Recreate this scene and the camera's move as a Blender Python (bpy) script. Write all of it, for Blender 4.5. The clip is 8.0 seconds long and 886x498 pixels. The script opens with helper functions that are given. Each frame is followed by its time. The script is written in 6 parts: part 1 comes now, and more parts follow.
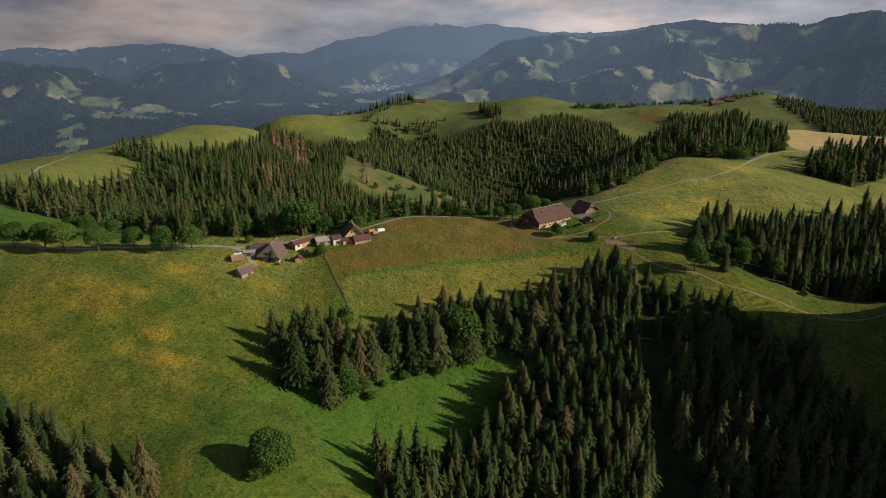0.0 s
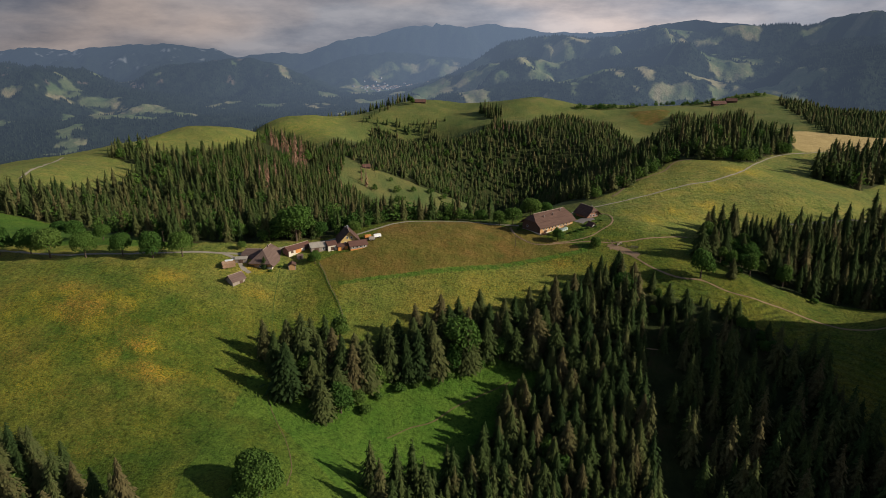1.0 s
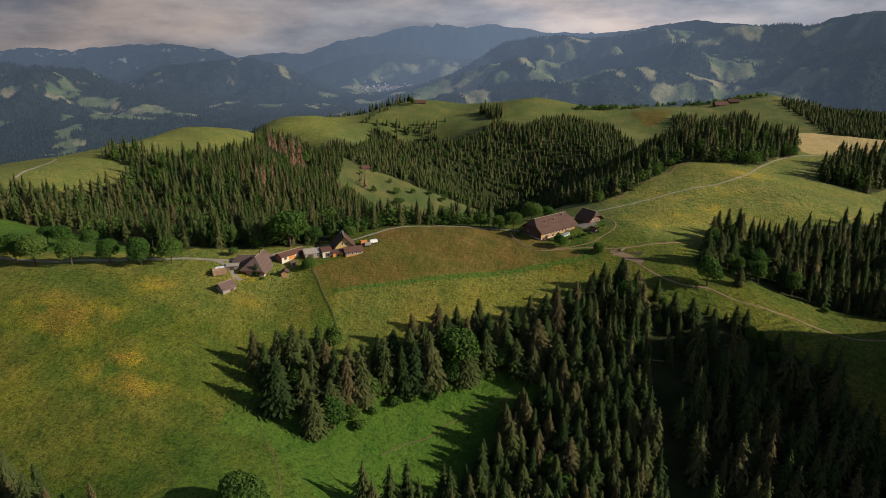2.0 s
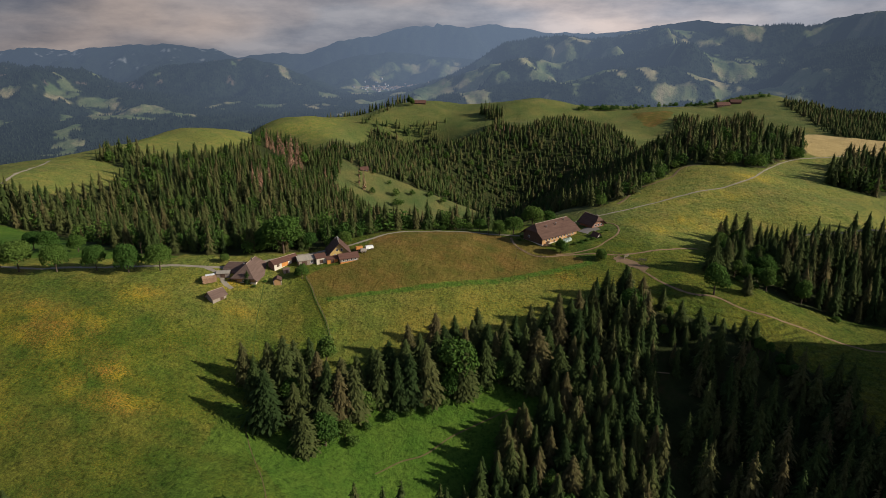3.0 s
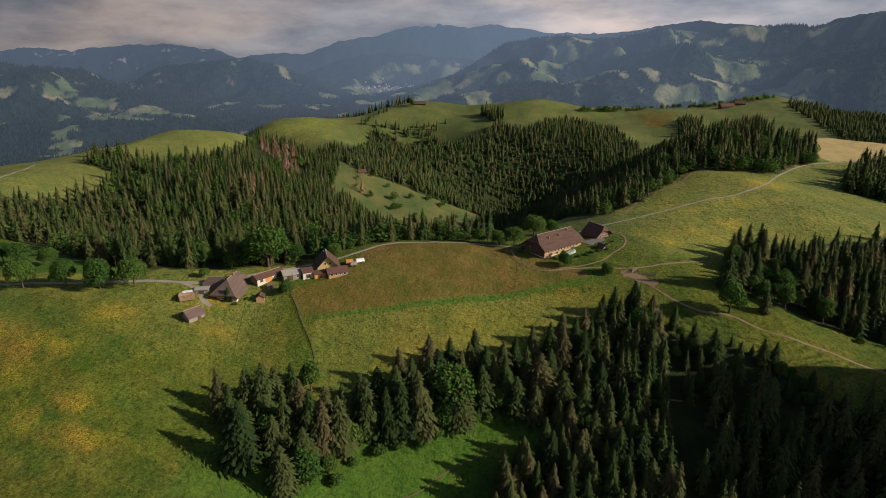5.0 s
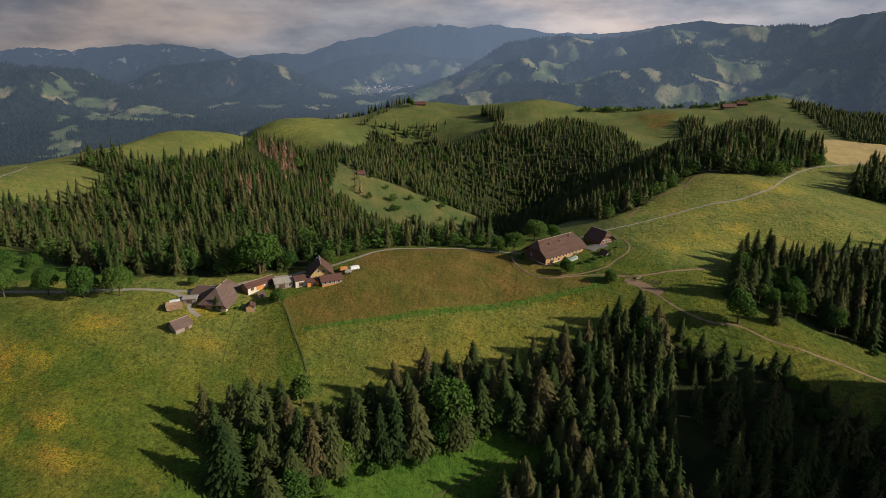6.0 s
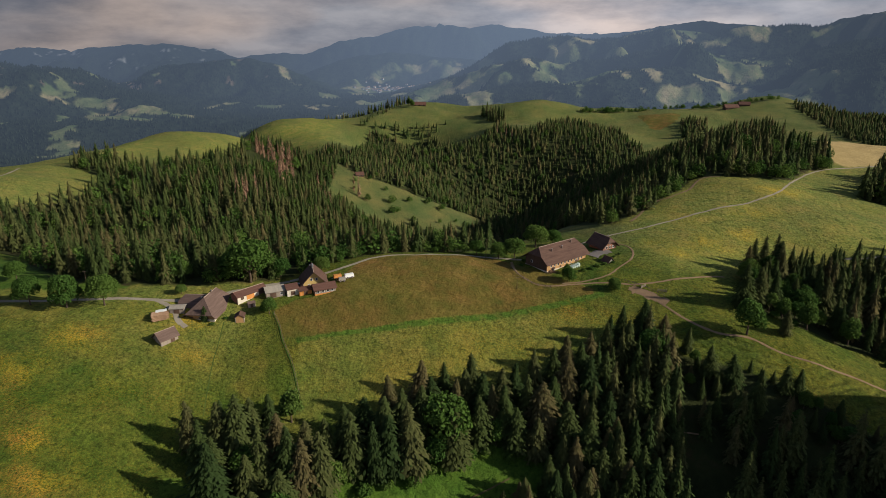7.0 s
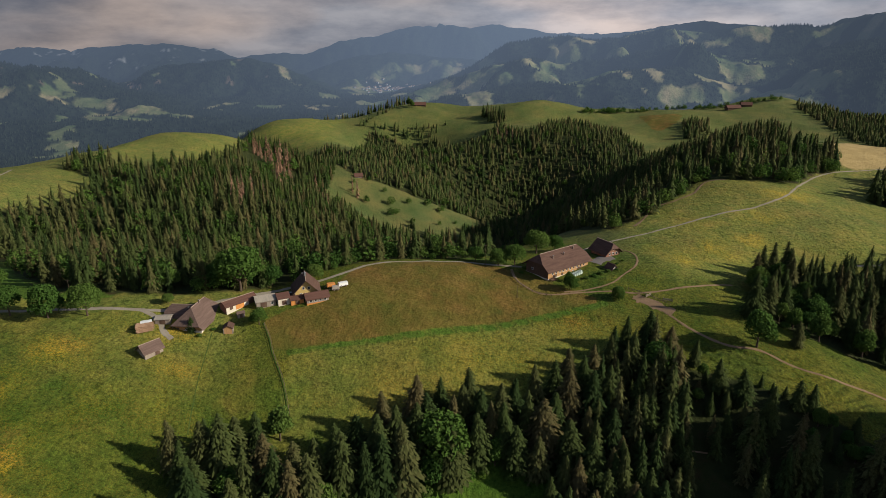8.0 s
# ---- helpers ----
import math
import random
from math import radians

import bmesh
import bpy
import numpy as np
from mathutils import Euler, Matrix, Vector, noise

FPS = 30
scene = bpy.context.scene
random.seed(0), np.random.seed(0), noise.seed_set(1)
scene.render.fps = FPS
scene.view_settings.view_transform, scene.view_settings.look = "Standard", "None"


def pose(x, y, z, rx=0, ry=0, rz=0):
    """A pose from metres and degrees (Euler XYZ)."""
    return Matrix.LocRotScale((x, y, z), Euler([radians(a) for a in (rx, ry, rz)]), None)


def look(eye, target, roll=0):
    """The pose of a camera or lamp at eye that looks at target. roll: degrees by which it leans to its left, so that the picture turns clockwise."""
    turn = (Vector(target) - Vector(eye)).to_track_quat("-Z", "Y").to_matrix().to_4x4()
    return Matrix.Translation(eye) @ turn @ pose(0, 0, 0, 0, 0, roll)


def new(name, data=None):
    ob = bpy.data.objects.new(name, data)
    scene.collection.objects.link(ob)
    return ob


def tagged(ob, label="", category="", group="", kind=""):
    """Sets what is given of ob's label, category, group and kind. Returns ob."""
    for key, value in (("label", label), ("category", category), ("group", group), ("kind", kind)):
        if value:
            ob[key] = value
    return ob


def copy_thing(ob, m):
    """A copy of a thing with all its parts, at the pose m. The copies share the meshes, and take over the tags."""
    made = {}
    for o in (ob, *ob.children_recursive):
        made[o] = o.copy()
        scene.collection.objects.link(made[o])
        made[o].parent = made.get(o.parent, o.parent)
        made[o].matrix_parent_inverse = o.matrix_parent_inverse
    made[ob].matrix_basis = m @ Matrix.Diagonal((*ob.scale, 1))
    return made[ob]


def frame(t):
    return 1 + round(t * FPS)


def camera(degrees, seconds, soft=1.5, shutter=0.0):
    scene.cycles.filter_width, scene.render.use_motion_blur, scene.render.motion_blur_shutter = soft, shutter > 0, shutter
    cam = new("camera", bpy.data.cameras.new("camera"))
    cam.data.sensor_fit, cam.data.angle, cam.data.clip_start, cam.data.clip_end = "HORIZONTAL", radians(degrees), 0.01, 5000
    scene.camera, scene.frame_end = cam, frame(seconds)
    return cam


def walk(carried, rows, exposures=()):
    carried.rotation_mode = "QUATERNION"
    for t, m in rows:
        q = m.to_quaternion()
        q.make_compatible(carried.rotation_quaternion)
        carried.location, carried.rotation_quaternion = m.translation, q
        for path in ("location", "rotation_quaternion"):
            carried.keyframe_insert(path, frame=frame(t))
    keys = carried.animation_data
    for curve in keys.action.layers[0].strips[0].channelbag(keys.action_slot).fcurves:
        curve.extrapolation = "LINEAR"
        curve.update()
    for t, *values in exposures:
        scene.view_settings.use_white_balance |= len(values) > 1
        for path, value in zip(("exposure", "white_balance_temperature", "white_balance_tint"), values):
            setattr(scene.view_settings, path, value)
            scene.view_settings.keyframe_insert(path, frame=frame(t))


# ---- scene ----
cam = camera(73.7, 8.0, soft=0.6)
PATH = [
    (0, pose(0.00, 0.00, 200.00, 71.474, 0, 0.000) @ pose(0, 0, 0, 0, 0, 0.000)),
    (1, pose(1.25, 9.79, 200.00, 71.496, 0, 0.055) @ pose(0, 0, 0, 0, 0, 0.018)),
    (2, pose(2.50, 19.62, 200.00, 71.514, 0, 0.111) @ pose(0, 0, 0, 0, 0, 0.037)),
    (3, pose(3.75, 29.49, 200.00, 71.530, 0, 0.166) @ pose(0, 0, 0, 0, 0, 0.056)),
    (4, pose(5.01, 39.39, 200.00, 71.543, 0, 0.222) @ pose(0, 0, 0, 0, 0, 0.076)),
    (5, pose(6.28, 49.33, 200.00, 71.553, 0, 0.277) @ pose(0, 0, 0, 0, 0, 0.096)),
    (6, pose(7.55, 59.30, 200.00, 71.560, 0, 0.333) @ pose(0, 0, 0, 0, 0, 0.117)),
    (7, pose(8.82, 69.31, 200.00, 71.564, 0, 0.389) @ pose(0, 0, 0, 0, 0, 0.139)),
    (8, pose(10.10, 79.36, 200.00, 71.565, 0, 0.445) @ pose(0, 0, 0, 0, 0, 0.161)),
]
walk(cam, PATH)

# ---- world and sun ----
SUN_HEIGHT, SUN_TURN = radians(25), radians(101)   # above the horizon; clockwise from the way ahead
world = bpy.data.worlds.new("evening_sky")
scene.world = world
world.use_nodes = True
wn, wl = world.node_tree.nodes, world.node_tree.links
wn.clear()
w_out, w_bg = wn.new("ShaderNodeOutputWorld"), wn.new("ShaderNodeBackground")
w_sky = wn.new("ShaderNodeTexSky")
w_sky.sky_type, w_sky.sun_disc = "NISHITA", False
w_sky.sun_elevation, w_sky.sun_rotation = SUN_HEIGHT, SUN_TURN
w_sky.altitude, w_sky.dust_density = 1200, 2.0
w_co, w_map = wn.new("ShaderNodeTexCoord"), wn.new("ShaderNodeMapping")
w_map.inputs["Scale"].default_value = (2.6, 2.6, 9.0)
w_map.inputs["Location"].default_value = (0.35, 0.1, 0.4)
w_noise, w_warm = wn.new("ShaderNodeTexNoise"), wn.new("ShaderNodeTexNoise")
w_noise.inputs["Scale"].default_value, w_noise.inputs["Detail"].default_value = 1.5, 8
w_noise.inputs["Roughness"].default_value = 0.6
w_warm.inputs["Scale"].default_value, w_warm.inputs["Detail"].default_value = 0.9, 3
w_ramp, w_ramp2 = wn.new("ShaderNodeValToRGB"), wn.new("ShaderNodeValToRGB")
for stop, place, colour in zip(range(2), (0.38, 0.62), ((0.150, 0.170, 0.215, 1), (0.345, 0.345, 0.37, 1))):
    w_ramp.color_ramp.elements[stop].position, w_ramp.color_ramp.elements[stop].color = place, colour
for stop, place, colour in zip(range(2), (0.42, 0.62), ((1, 1, 1.02, 1), (1.46, 1.21, 1.03, 1))):
    w_ramp2.color_ramp.elements[stop].position, w_ramp2.color_ramp.elements[stop].color = place, colour
w_tint = wn.new("ShaderNodeMix")
w_tint.data_type, w_tint.blend_type = "RGBA", "MULTIPLY"
w_tint.inputs["Factor"].default_value = 1.0
w_sep, w_fade = wn.new("ShaderNodeSeparateXYZ"), wn.new("ShaderNodeMapRange")
w_fade.inputs["From Min"].default_value, w_fade.inputs["From Max"].default_value = 0.10, 0.55
w_dim = wn.new("ShaderNodeVectorMath")
w_dim.operation = "SCALE"
w_dim.inputs["Scale"].default_value = 0.095
w_mix = wn.new("ShaderNodeMix")
w_mix.data_type = "RGBA"
wl.new(w_co.outputs["Generated"], w_map.inputs["Vector"])
wl.new(w_map.outputs["Vector"], w_noise.inputs["Vector"])
wl.new(w_map.outputs["Vector"], w_warm.inputs["Vector"])
wl.new(w_noise.outputs["Fac"], w_ramp.inputs["Fac"])
wl.new(w_warm.outputs["Fac"], w_ramp2.inputs["Fac"])
wl.new(w_ramp.outputs["Color"], w_tint.inputs["A"])
wl.new(w_ramp2.outputs["Color"], w_tint.inputs["B"])
wl.new(w_co.outputs["Generated"], w_sep.inputs["Vector"])
wl.new(w_sep.outputs["Z"], w_fade.inputs["Value"])
wl.new(w_sky.outputs["Color"], w_dim.inputs[0])
wl.new(w_fade.outputs["Result"], w_mix.inputs["Factor"])
w_near = wn.new("ShaderNodeMapRange")
for key, v in (("From Min", -0.6), ("From Max", 0.6), ("To Min", 0.0), ("To Max", 1.0)):
    w_near.inputs[key].default_value = v
w_side = wn.new("ShaderNodeValToRGB")
w_side.color_ramp.interpolation = "EASE"
while len(w_side.color_ramp.elements) < 4:
    w_side.color_ramp.elements.new(0.5)
for stop, place, value in zip(range(4), (0.05, 0.42, 0.68, 1.0), (0.36, 0.46, 0.69, 0.58)):
    w_side.color_ramp.elements[stop].position, w_side.color_ramp.elements[stop].color = place, (value, value, value, 1)
w_twice = wn.new("ShaderNodeMath")
w_twice.operation = "MULTIPLY"
w_twice.inputs[1].default_value = 2.0
w_glow = wn.new("ShaderNodeVectorMath")
w_glow.operation = "SCALE"
wl.new(w_sep.outputs["X"], w_near.inputs["Value"])
wl.new(w_tint.outputs["Result"], w_glow.inputs[0])
wl.new(w_near.outputs["Result"], w_side.inputs["Fac"])
wl.new(w_side.outputs["Color"], w_twice.inputs[0])
wl.new(w_twice.outputs[0], w_glow.inputs["Scale"])
wl.new(w_glow.outputs["Vector"], w_mix.inputs["A"])
wl.new(w_dim.outputs["Vector"], w_mix.inputs["B"])
wl.new(w_mix.outputs["Result"], w_bg.inputs["Color"])
wl.new(w_bg.outputs["Background"], w_out.inputs["Surface"])

sun = new("sun", bpy.data.lights.new("sun", "SUN"))
sun.data.energy, sun.data.angle, sun.data.color = 5.0, radians(0.7), (0.98, 0.925, 0.77)
sun.matrix_world = look((900, -180, 430), (0, 0, 0))
scene.view_settings.exposure = 0.13

# ---- materials ----


def material(name):
    """A material with its nodes, links and Principled shader."""
    m = bpy.data.materials.new(name)
    m.use_nodes = True
    n, l = m.node_tree.nodes, m.node_tree.links
    return m, n, l, n["Principled BSDF"]


def noise_node(n, l, scale, detail=4, rough=0.6, vector=None):
    t = n.new("ShaderNodeTexNoise")
    t.inputs["Scale"].default_value, t.inputs["Detail"].default_value, t.inputs["Roughness"].default_value = scale, detail, rough
    if vector is not None:
        l.new(vector, t.inputs["Vector"])
    return t.outputs["Fac"]


def ramp_node(n, l, fac, stops):
    r = n.new("ShaderNodeValToRGB")
    while len(r.color_ramp.elements) < len(stops):
        r.color_ramp.elements.new(0.5)
    for e, (place, colour) in zip(r.color_ramp.elements, stops):
        e.position, e.color = place, (*colour, 1) if len(colour) == 3 else colour
    l.new(fac, r.inputs["Fac"])
    return r.outputs["Color"]


def mix_node(n, l, fac, a, b, blend="MIX"):
    x = n.new("ShaderNodeMix")
    x.data_type, x.blend_type = "RGBA", blend
    for key, v in (("Factor", fac), ("A", a), ("B", b)):
        if isinstance(v, (int, float)):
            x.inputs[key].default_value = v
        elif isinstance(v, tuple):
            x.inputs[key].default_value = (*v, 1)
        else:
            l.new(v, x.inputs[key])
    return x.outputs["Result"]


def math_node(n, l, op, a, b=0.0, clamp=False):
    x = n.new("ShaderNodeMath")
    x.operation, x.use_clamp = op, clamp
    for key, v in ((0, a), (1, b)):
        if isinstance(v, (int, float)):
            x.inputs[key].default_value = v
        else:
            l.new(v, x.inputs[key])
    return x.outputs[0]


def bump_node(n, l, bsdf, height, strength=0.3, distance=0.05):
    b = n.new("ShaderNodeBump")
    b.inputs["Strength"].default_value, b.inputs["Distance"].default_value = strength, distance
    l.new(height, b.inputs["Height"])
    l.new(b.outputs["Normal"], bsdf.inputs["Normal"])


def attribute_node(n, key):
    a = n.new("ShaderNodeAttribute")
    a.attribute_name = key
    return a.outputs["Fac"]


def position_node(n):
    return n.new("ShaderNodeNewGeometry").outputs["Position"]


def ground_material():
    m, n, l, b = material("meadow_and_fields")
    pos = position_node(n)
    broad, mid, fine = noise_node(n, l, 0.014, 5, 0.6, pos), noise_node(n, l, 0.09, 5, 0.65, pos), noise_node(n, l, 0.9, 6, 0.78, pos)
    grass = ramp_node(n, l, broad, [(0.3, (0.029, 0.074, 0.009)), (0.5, (0.056, 0.086, 0.012)), (0.66, (0.110, 0.100, 0.018))])
    grass = mix_node(n, l, math_node(n, l, "MULTIPLY", mid, 0.7), grass, ramp_node(n, l, mid, [(0.35, (0.030, 0.068, 0.009)), (0.65, (0.122, 0.120, 0.022))]))
    grass = mix_node(n, l, 0.75, grass, ramp_node(n, l, fine, [(0.32, (0.42, 0.44, 0.42)), (0.68, (1.55, 1.52, 1.5))]), "MULTIPLY")
    blade = ramp_node(n, l, noise_node(n, l, 3.2, 3, 0.8, pos), [(0.34, (0.30, 0.33, 0.30)), (0.5, (1.0, 1.0, 1.0)), (0.66, (1.95, 1.85, 1.7))])
    grass = mix_node(n, l, 0.6, grass, blade, "MULTIPLY")
    sward = ramp_node(n, l, noise_node(n, l, 0.11, 4, 0.55, pos), [(0.36, (0.72, 0.86, 0.75)), (0.5, (1.0, 1.0, 1.0)), (0.64, (1.3, 1.16, 1.15))])
    grass = mix_node(n, l, 0.8, grass, sward, "MULTIPLY")
    # flowers stand in drifts, thick in some and thin in most
    drift = ramp_node(n, l, noise_node(n, l, 0.03, 5, 0.62, pos), [(0.44, (0.05, 0.05, 0.05)), (0.64, (0.55, 0.55, 0.55))])
    speck = ramp_node(n, l, noise_node(n, l, 1.9, 5, 0.85, pos), [(0.44, (0, 0, 0)), (0.66, (1, 1, 1))])
    bloom = math_node(n, l, "MULTIPLY", math_node(n, l, "ADD", math_node(n, l, "MULTIPLY", drift, attribute_node(n, "flowers")), attribute_node(n, "patch")), speck)
    grass = mix_node(n, l, math_node(n, l, "MULTIPLY", bloom, 0.8, True), grass, mix_node(n, l, ramp_node(n, l, noise_node(n, l, 0.05, 3, 0.5, pos), [(0.42, (0, 0, 0)), (0.58, (1, 1, 1))]), (0.40, 0.19, 0.035), (0.46, 0.29, 0.025)))
    # mown hay ground, straw stubble, forest floor, lush strips
    edge = math_node(n, l, "SUBTRACT", mid, 0.5)

    def zone(key, soft=0.5):
        v = math_node(n, l, "ADD", attribute_node(n, key), math_node(n, l, "MULTIPLY", edge, soft))
        r = n.new("ShaderNodeMapRange")
        r.interpolation_type = "SMOOTHSTEP"
        r.inputs["From Min"].default_value, r.inputs["From Max"].default_value = 0.35, 0.65
        l.new(v, r.inputs["Value"])
        return r.outputs["Result"]
    mown = mix_node(n, l, 0.8, ramp_node(n, l, mid, [(0.3, (0.088, 0.080, 0.016)), (0.5, (0.138, 0.090, 0.021)), (0.7, (0.205, 0.118, 0.034))]),
                    ramp_node(n, l, fine, [(0.2, (0.5, 0.5, 0.5)), (0.8, (1.45, 1.45, 1.45))]), "MULTIPLY")
    straw = mix_node(n, l, 0.6, ramp_node(n, l, mid, [(0.3, (0.34, 0.24, 0.10)), (0.7, (0.46, 0.33, 0.14))]),
                     ramp_node(n, l, fine, [(0.2, (0.6, 0.6, 0.6)), (0.8, (1.3, 1.3, 1.3))]), "MULTIPLY")
    lush = mix_node(n, l, 0.8, ramp_node(n, l, mid, [(0.3, (0.046, 0.100, 0.012)), (0.7, (0.082, 0.130, 0.018))]),
                    ramp_node(n, l, fine, [(0.2, (0.55, 0.55, 0.55)), (0.8, (1.4, 1.4, 1.4))]), "MULTIPLY")
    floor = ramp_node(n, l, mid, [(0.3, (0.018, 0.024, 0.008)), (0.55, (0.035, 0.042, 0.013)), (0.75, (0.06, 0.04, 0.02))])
    hill = mix_node(n, l, 0.7, ramp_node(n, l, noise_node(n, l, 0.02, 5, 0.65, pos), [(0.32, (0.050, 0.080, 0.024)), (0.5, (0.084, 0.098, 0.032)), (0.68, (0.135, 0.120, 0.042))]),
                    ramp_node(n, l, fine, [(0.3, (0.45, 0.45, 0.45)), (0.7, (1.55, 1.55, 1.55))]), "MULTIPLY")
    hill = mix_node(n, l, math_node(n, l, "MULTIPLY", bloom, 0.6, True), hill, (0.42, 0.29, 0.035))
    grass = mix_node(n, l, attribute_node(n, "pasture"), grass, hill)
    dry = mix_node(n, l, 0.75, ramp_node(n, l, mid, [(0.3, (0.100, 0.136, 0.028)), (0.5, (0.158, 0.166, 0.038)), (0.7, (0.235, 0.190, 0.052))]),
                   ramp_node(n, l, fine, [(0.3, (0.35, 0.35, 0.35)), (0.7, (1.65, 1.65, 1.65))]), "MULTIPLY")
    dry = mix_node(n, l, math_node(n, l, "MULTIPLY", bloom, 0.95, True), dry, (0.50, 0.33, 0.03))
    grass = mix_node(n, l, attribute_node(n, "ripe"), grass, dry)
    colour = mix_node(n, l, zone("lush"), grass, lush)
    # darker tussocks stand in the sward
    tussock = ramp_node(n, l, noise_node(n, l, 0.45, 4, 0.72, pos), [(0.36, (0.60, 0.65, 0.60)), (0.46, (1.0, 1.0, 1.0)), (0.66, (1.22, 1.17, 1.08))])
    colour = mix_node(n, l, 0.85, colour, tussock, "MULTIPLY")
    mown = mix_node(n, l, ramp_node(n, l, noise_node(n, l, 0.035, 5, 0.65, pos), [(0.38, (0, 0, 0)), (0.62, (0.35, 0.35, 0.35))]), mown, lush)
    colour = mix_node(n, l, zone("mown", 0.3), colour, mown)
    colour = mix_node(n, l, zone("straw", 0.2), colour, straw)
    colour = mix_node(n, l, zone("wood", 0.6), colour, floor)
    l.new(colour, b.inputs["Base Color"])
    b.inputs["Roughness"].default_value = 0.95
    b.inputs["Specular IOR Level"].default_value = 0.1
    tuft = math_node(n, l, "ADD", math_node(n, l, "MULTIPLY", fine, 0.6), math_node(n, l, "MULTIPLY", noise_node(n, l, 0.3, 4, 0.6, pos), 1.2))
    # cattle have trodden level ledges into the steep rise
    apart = n.new("ShaderNodeSeparateXYZ")
    l.new(pos, apart.inputs[0])
    ledge = math_node(n, l, "SINE", math_node(n, l, "ADD", math_node(n, l, "MULTIPLY", apart.outputs["Z"], 4.2), math_node(n, l, "MULTIPLY", noise_node(n, l, 0.06, 3, 0.6, pos), 16)))
    tuft = math_node(n, l, "ADD", tuft, math_node(n, l, "MULTIPLY", math_node(n, l, "MULTIPLY", ledge, 0.45), attribute_node(n, "ledges")))
    bump_node(n, l, b, tuft, 1.0, 1.0)
    return m


def distance_material():
    """Far woods and fields, with haze put in as blue emission growing with distance."""
    m, n, l, b = material("far_country")
    pos = position_node(n)
    mid, fine = noise_node(n, l, 0.006, 5, 0.65, pos), noise_node(n, l, 0.045, 5, 0.7, pos)
    wood = ramp_node(n, l, fine, [(0.3, (0.007, 0.012, 0.009)), (0.7, (0.028, 0.038, 0.025))])
    field = ramp_node(n, l, mid, [(0.35, (0.085, 0.118, 0.052)), (0.50, (0.145, 0.158, 0.076)), (0.62, (0.29, 0.245, 0.14))])
    colour = mix_node(n, l, attribute_node(n, "field"), wood, field)
    colour = mix_node(n, l, attribute_node(n, "rock"), colour, (0.30, 0.21, 0.165))
    colour = mix_node(n, l, attribute_node(n, "snow"), colour, (0.72, 0.74, 0.78))
    l.new(colour, b.inputs["Base Color"])
    b.inputs["Roughness"].default_value = 1.0
    b.inputs["Specular IOR Level"].default_value = 0.0
    bump_node(n, l, b, fine, 0.8, 10.0)
    # blue emission stands in for haze over whatever wears this material
    air_glow = n.new("ShaderNodeEmission")
    air_glow.inputs["Color"].default_value = (0.105, 0.140, 0.200, 1)
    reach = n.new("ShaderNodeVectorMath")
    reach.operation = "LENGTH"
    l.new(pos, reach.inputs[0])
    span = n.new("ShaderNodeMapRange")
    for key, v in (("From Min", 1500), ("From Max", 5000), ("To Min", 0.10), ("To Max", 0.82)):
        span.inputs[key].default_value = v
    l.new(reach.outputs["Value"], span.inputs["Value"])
    # haze glow raised mid-way and lowered to either side, painting in sun shafts
    apart, shaft_glow = n.new("ShaderNodeSeparateXYZ"), n.new("ShaderNodeMapRange")
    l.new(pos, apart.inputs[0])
    shaft_glow.interpolation_type = "SMOOTHSTEP"
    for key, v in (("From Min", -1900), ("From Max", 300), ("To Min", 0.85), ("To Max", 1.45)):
        shaft_glow.inputs[key].default_value = v
    l.new(apart.outputs["X"], shaft_glow.inputs["Value"])
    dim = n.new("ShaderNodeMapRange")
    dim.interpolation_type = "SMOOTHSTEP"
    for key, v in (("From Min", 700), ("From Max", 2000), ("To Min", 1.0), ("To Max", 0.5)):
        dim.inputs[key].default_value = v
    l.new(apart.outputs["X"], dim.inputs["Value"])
    l.new(math_node(n, l, "MULTIPLY", shaft_glow.outputs["Result"], dim.outputs["Result"]), air_glow.inputs["Strength"])
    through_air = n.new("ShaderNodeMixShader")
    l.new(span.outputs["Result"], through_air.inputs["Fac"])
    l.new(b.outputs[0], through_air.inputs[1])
    l.new(air_glow.outputs[0], through_air.inputs[2])
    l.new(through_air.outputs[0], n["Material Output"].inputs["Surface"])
    return m


def foliage_material(name, tones, per="object", trans=0.12, grain=4.0):
    """Leaves or needles: each tree takes one of several tones, mottled finely."""
    m, n, l, b = material(name)
    pick = n.new("ShaderNodeObjectInfo").outputs["Random"] if per == "object" else attribute_node(n, "tint")
    pos = position_node(n)
    fine, clump = noise_node(n, l, grain, 4, 0.75, pos), noise_node(n, l, grain * 0.16, 3, 0.6, pos)
    tone = math_node(n, l, "ADD", pick, math_node(n, l, "MULTIPLY", math_node(n, l, "SUBTRACT", clump, 0.5), 0.5))
    colour = ramp_node(n, l, tone, [(0.05 + 0.9 * k / (len(tones) - 1), c) for k, c in enumerate(tones)])
    colour = mix_node(n, l, 1.0, colour, ramp_node(n, l, fine, [(0.3, (0.4, 0.4, 0.4)), (0.7, (1.65, 1.6, 1.55))]), "MULTIPLY")
    l.new(colour, b.inputs["Base Color"])
    b.inputs["Roughness"].default_value = 0.9
    b.inputs["Specular IOR Level"].default_value = 0.05
    soft = n.new("ShaderNodeBsdfTranslucent")
    l.new(colour, soft.inputs["Color"])
    mx = n.new("ShaderNodeMixShader")
    mx.inputs["Fac"].default_value = trans
    l.new(b.outputs[0], mx.inputs[1])
    l.new(soft.outputs[0], mx.inputs[2])
    l.new(mx.outputs[0], n["Material Output"].inputs["Surface"])
    return m


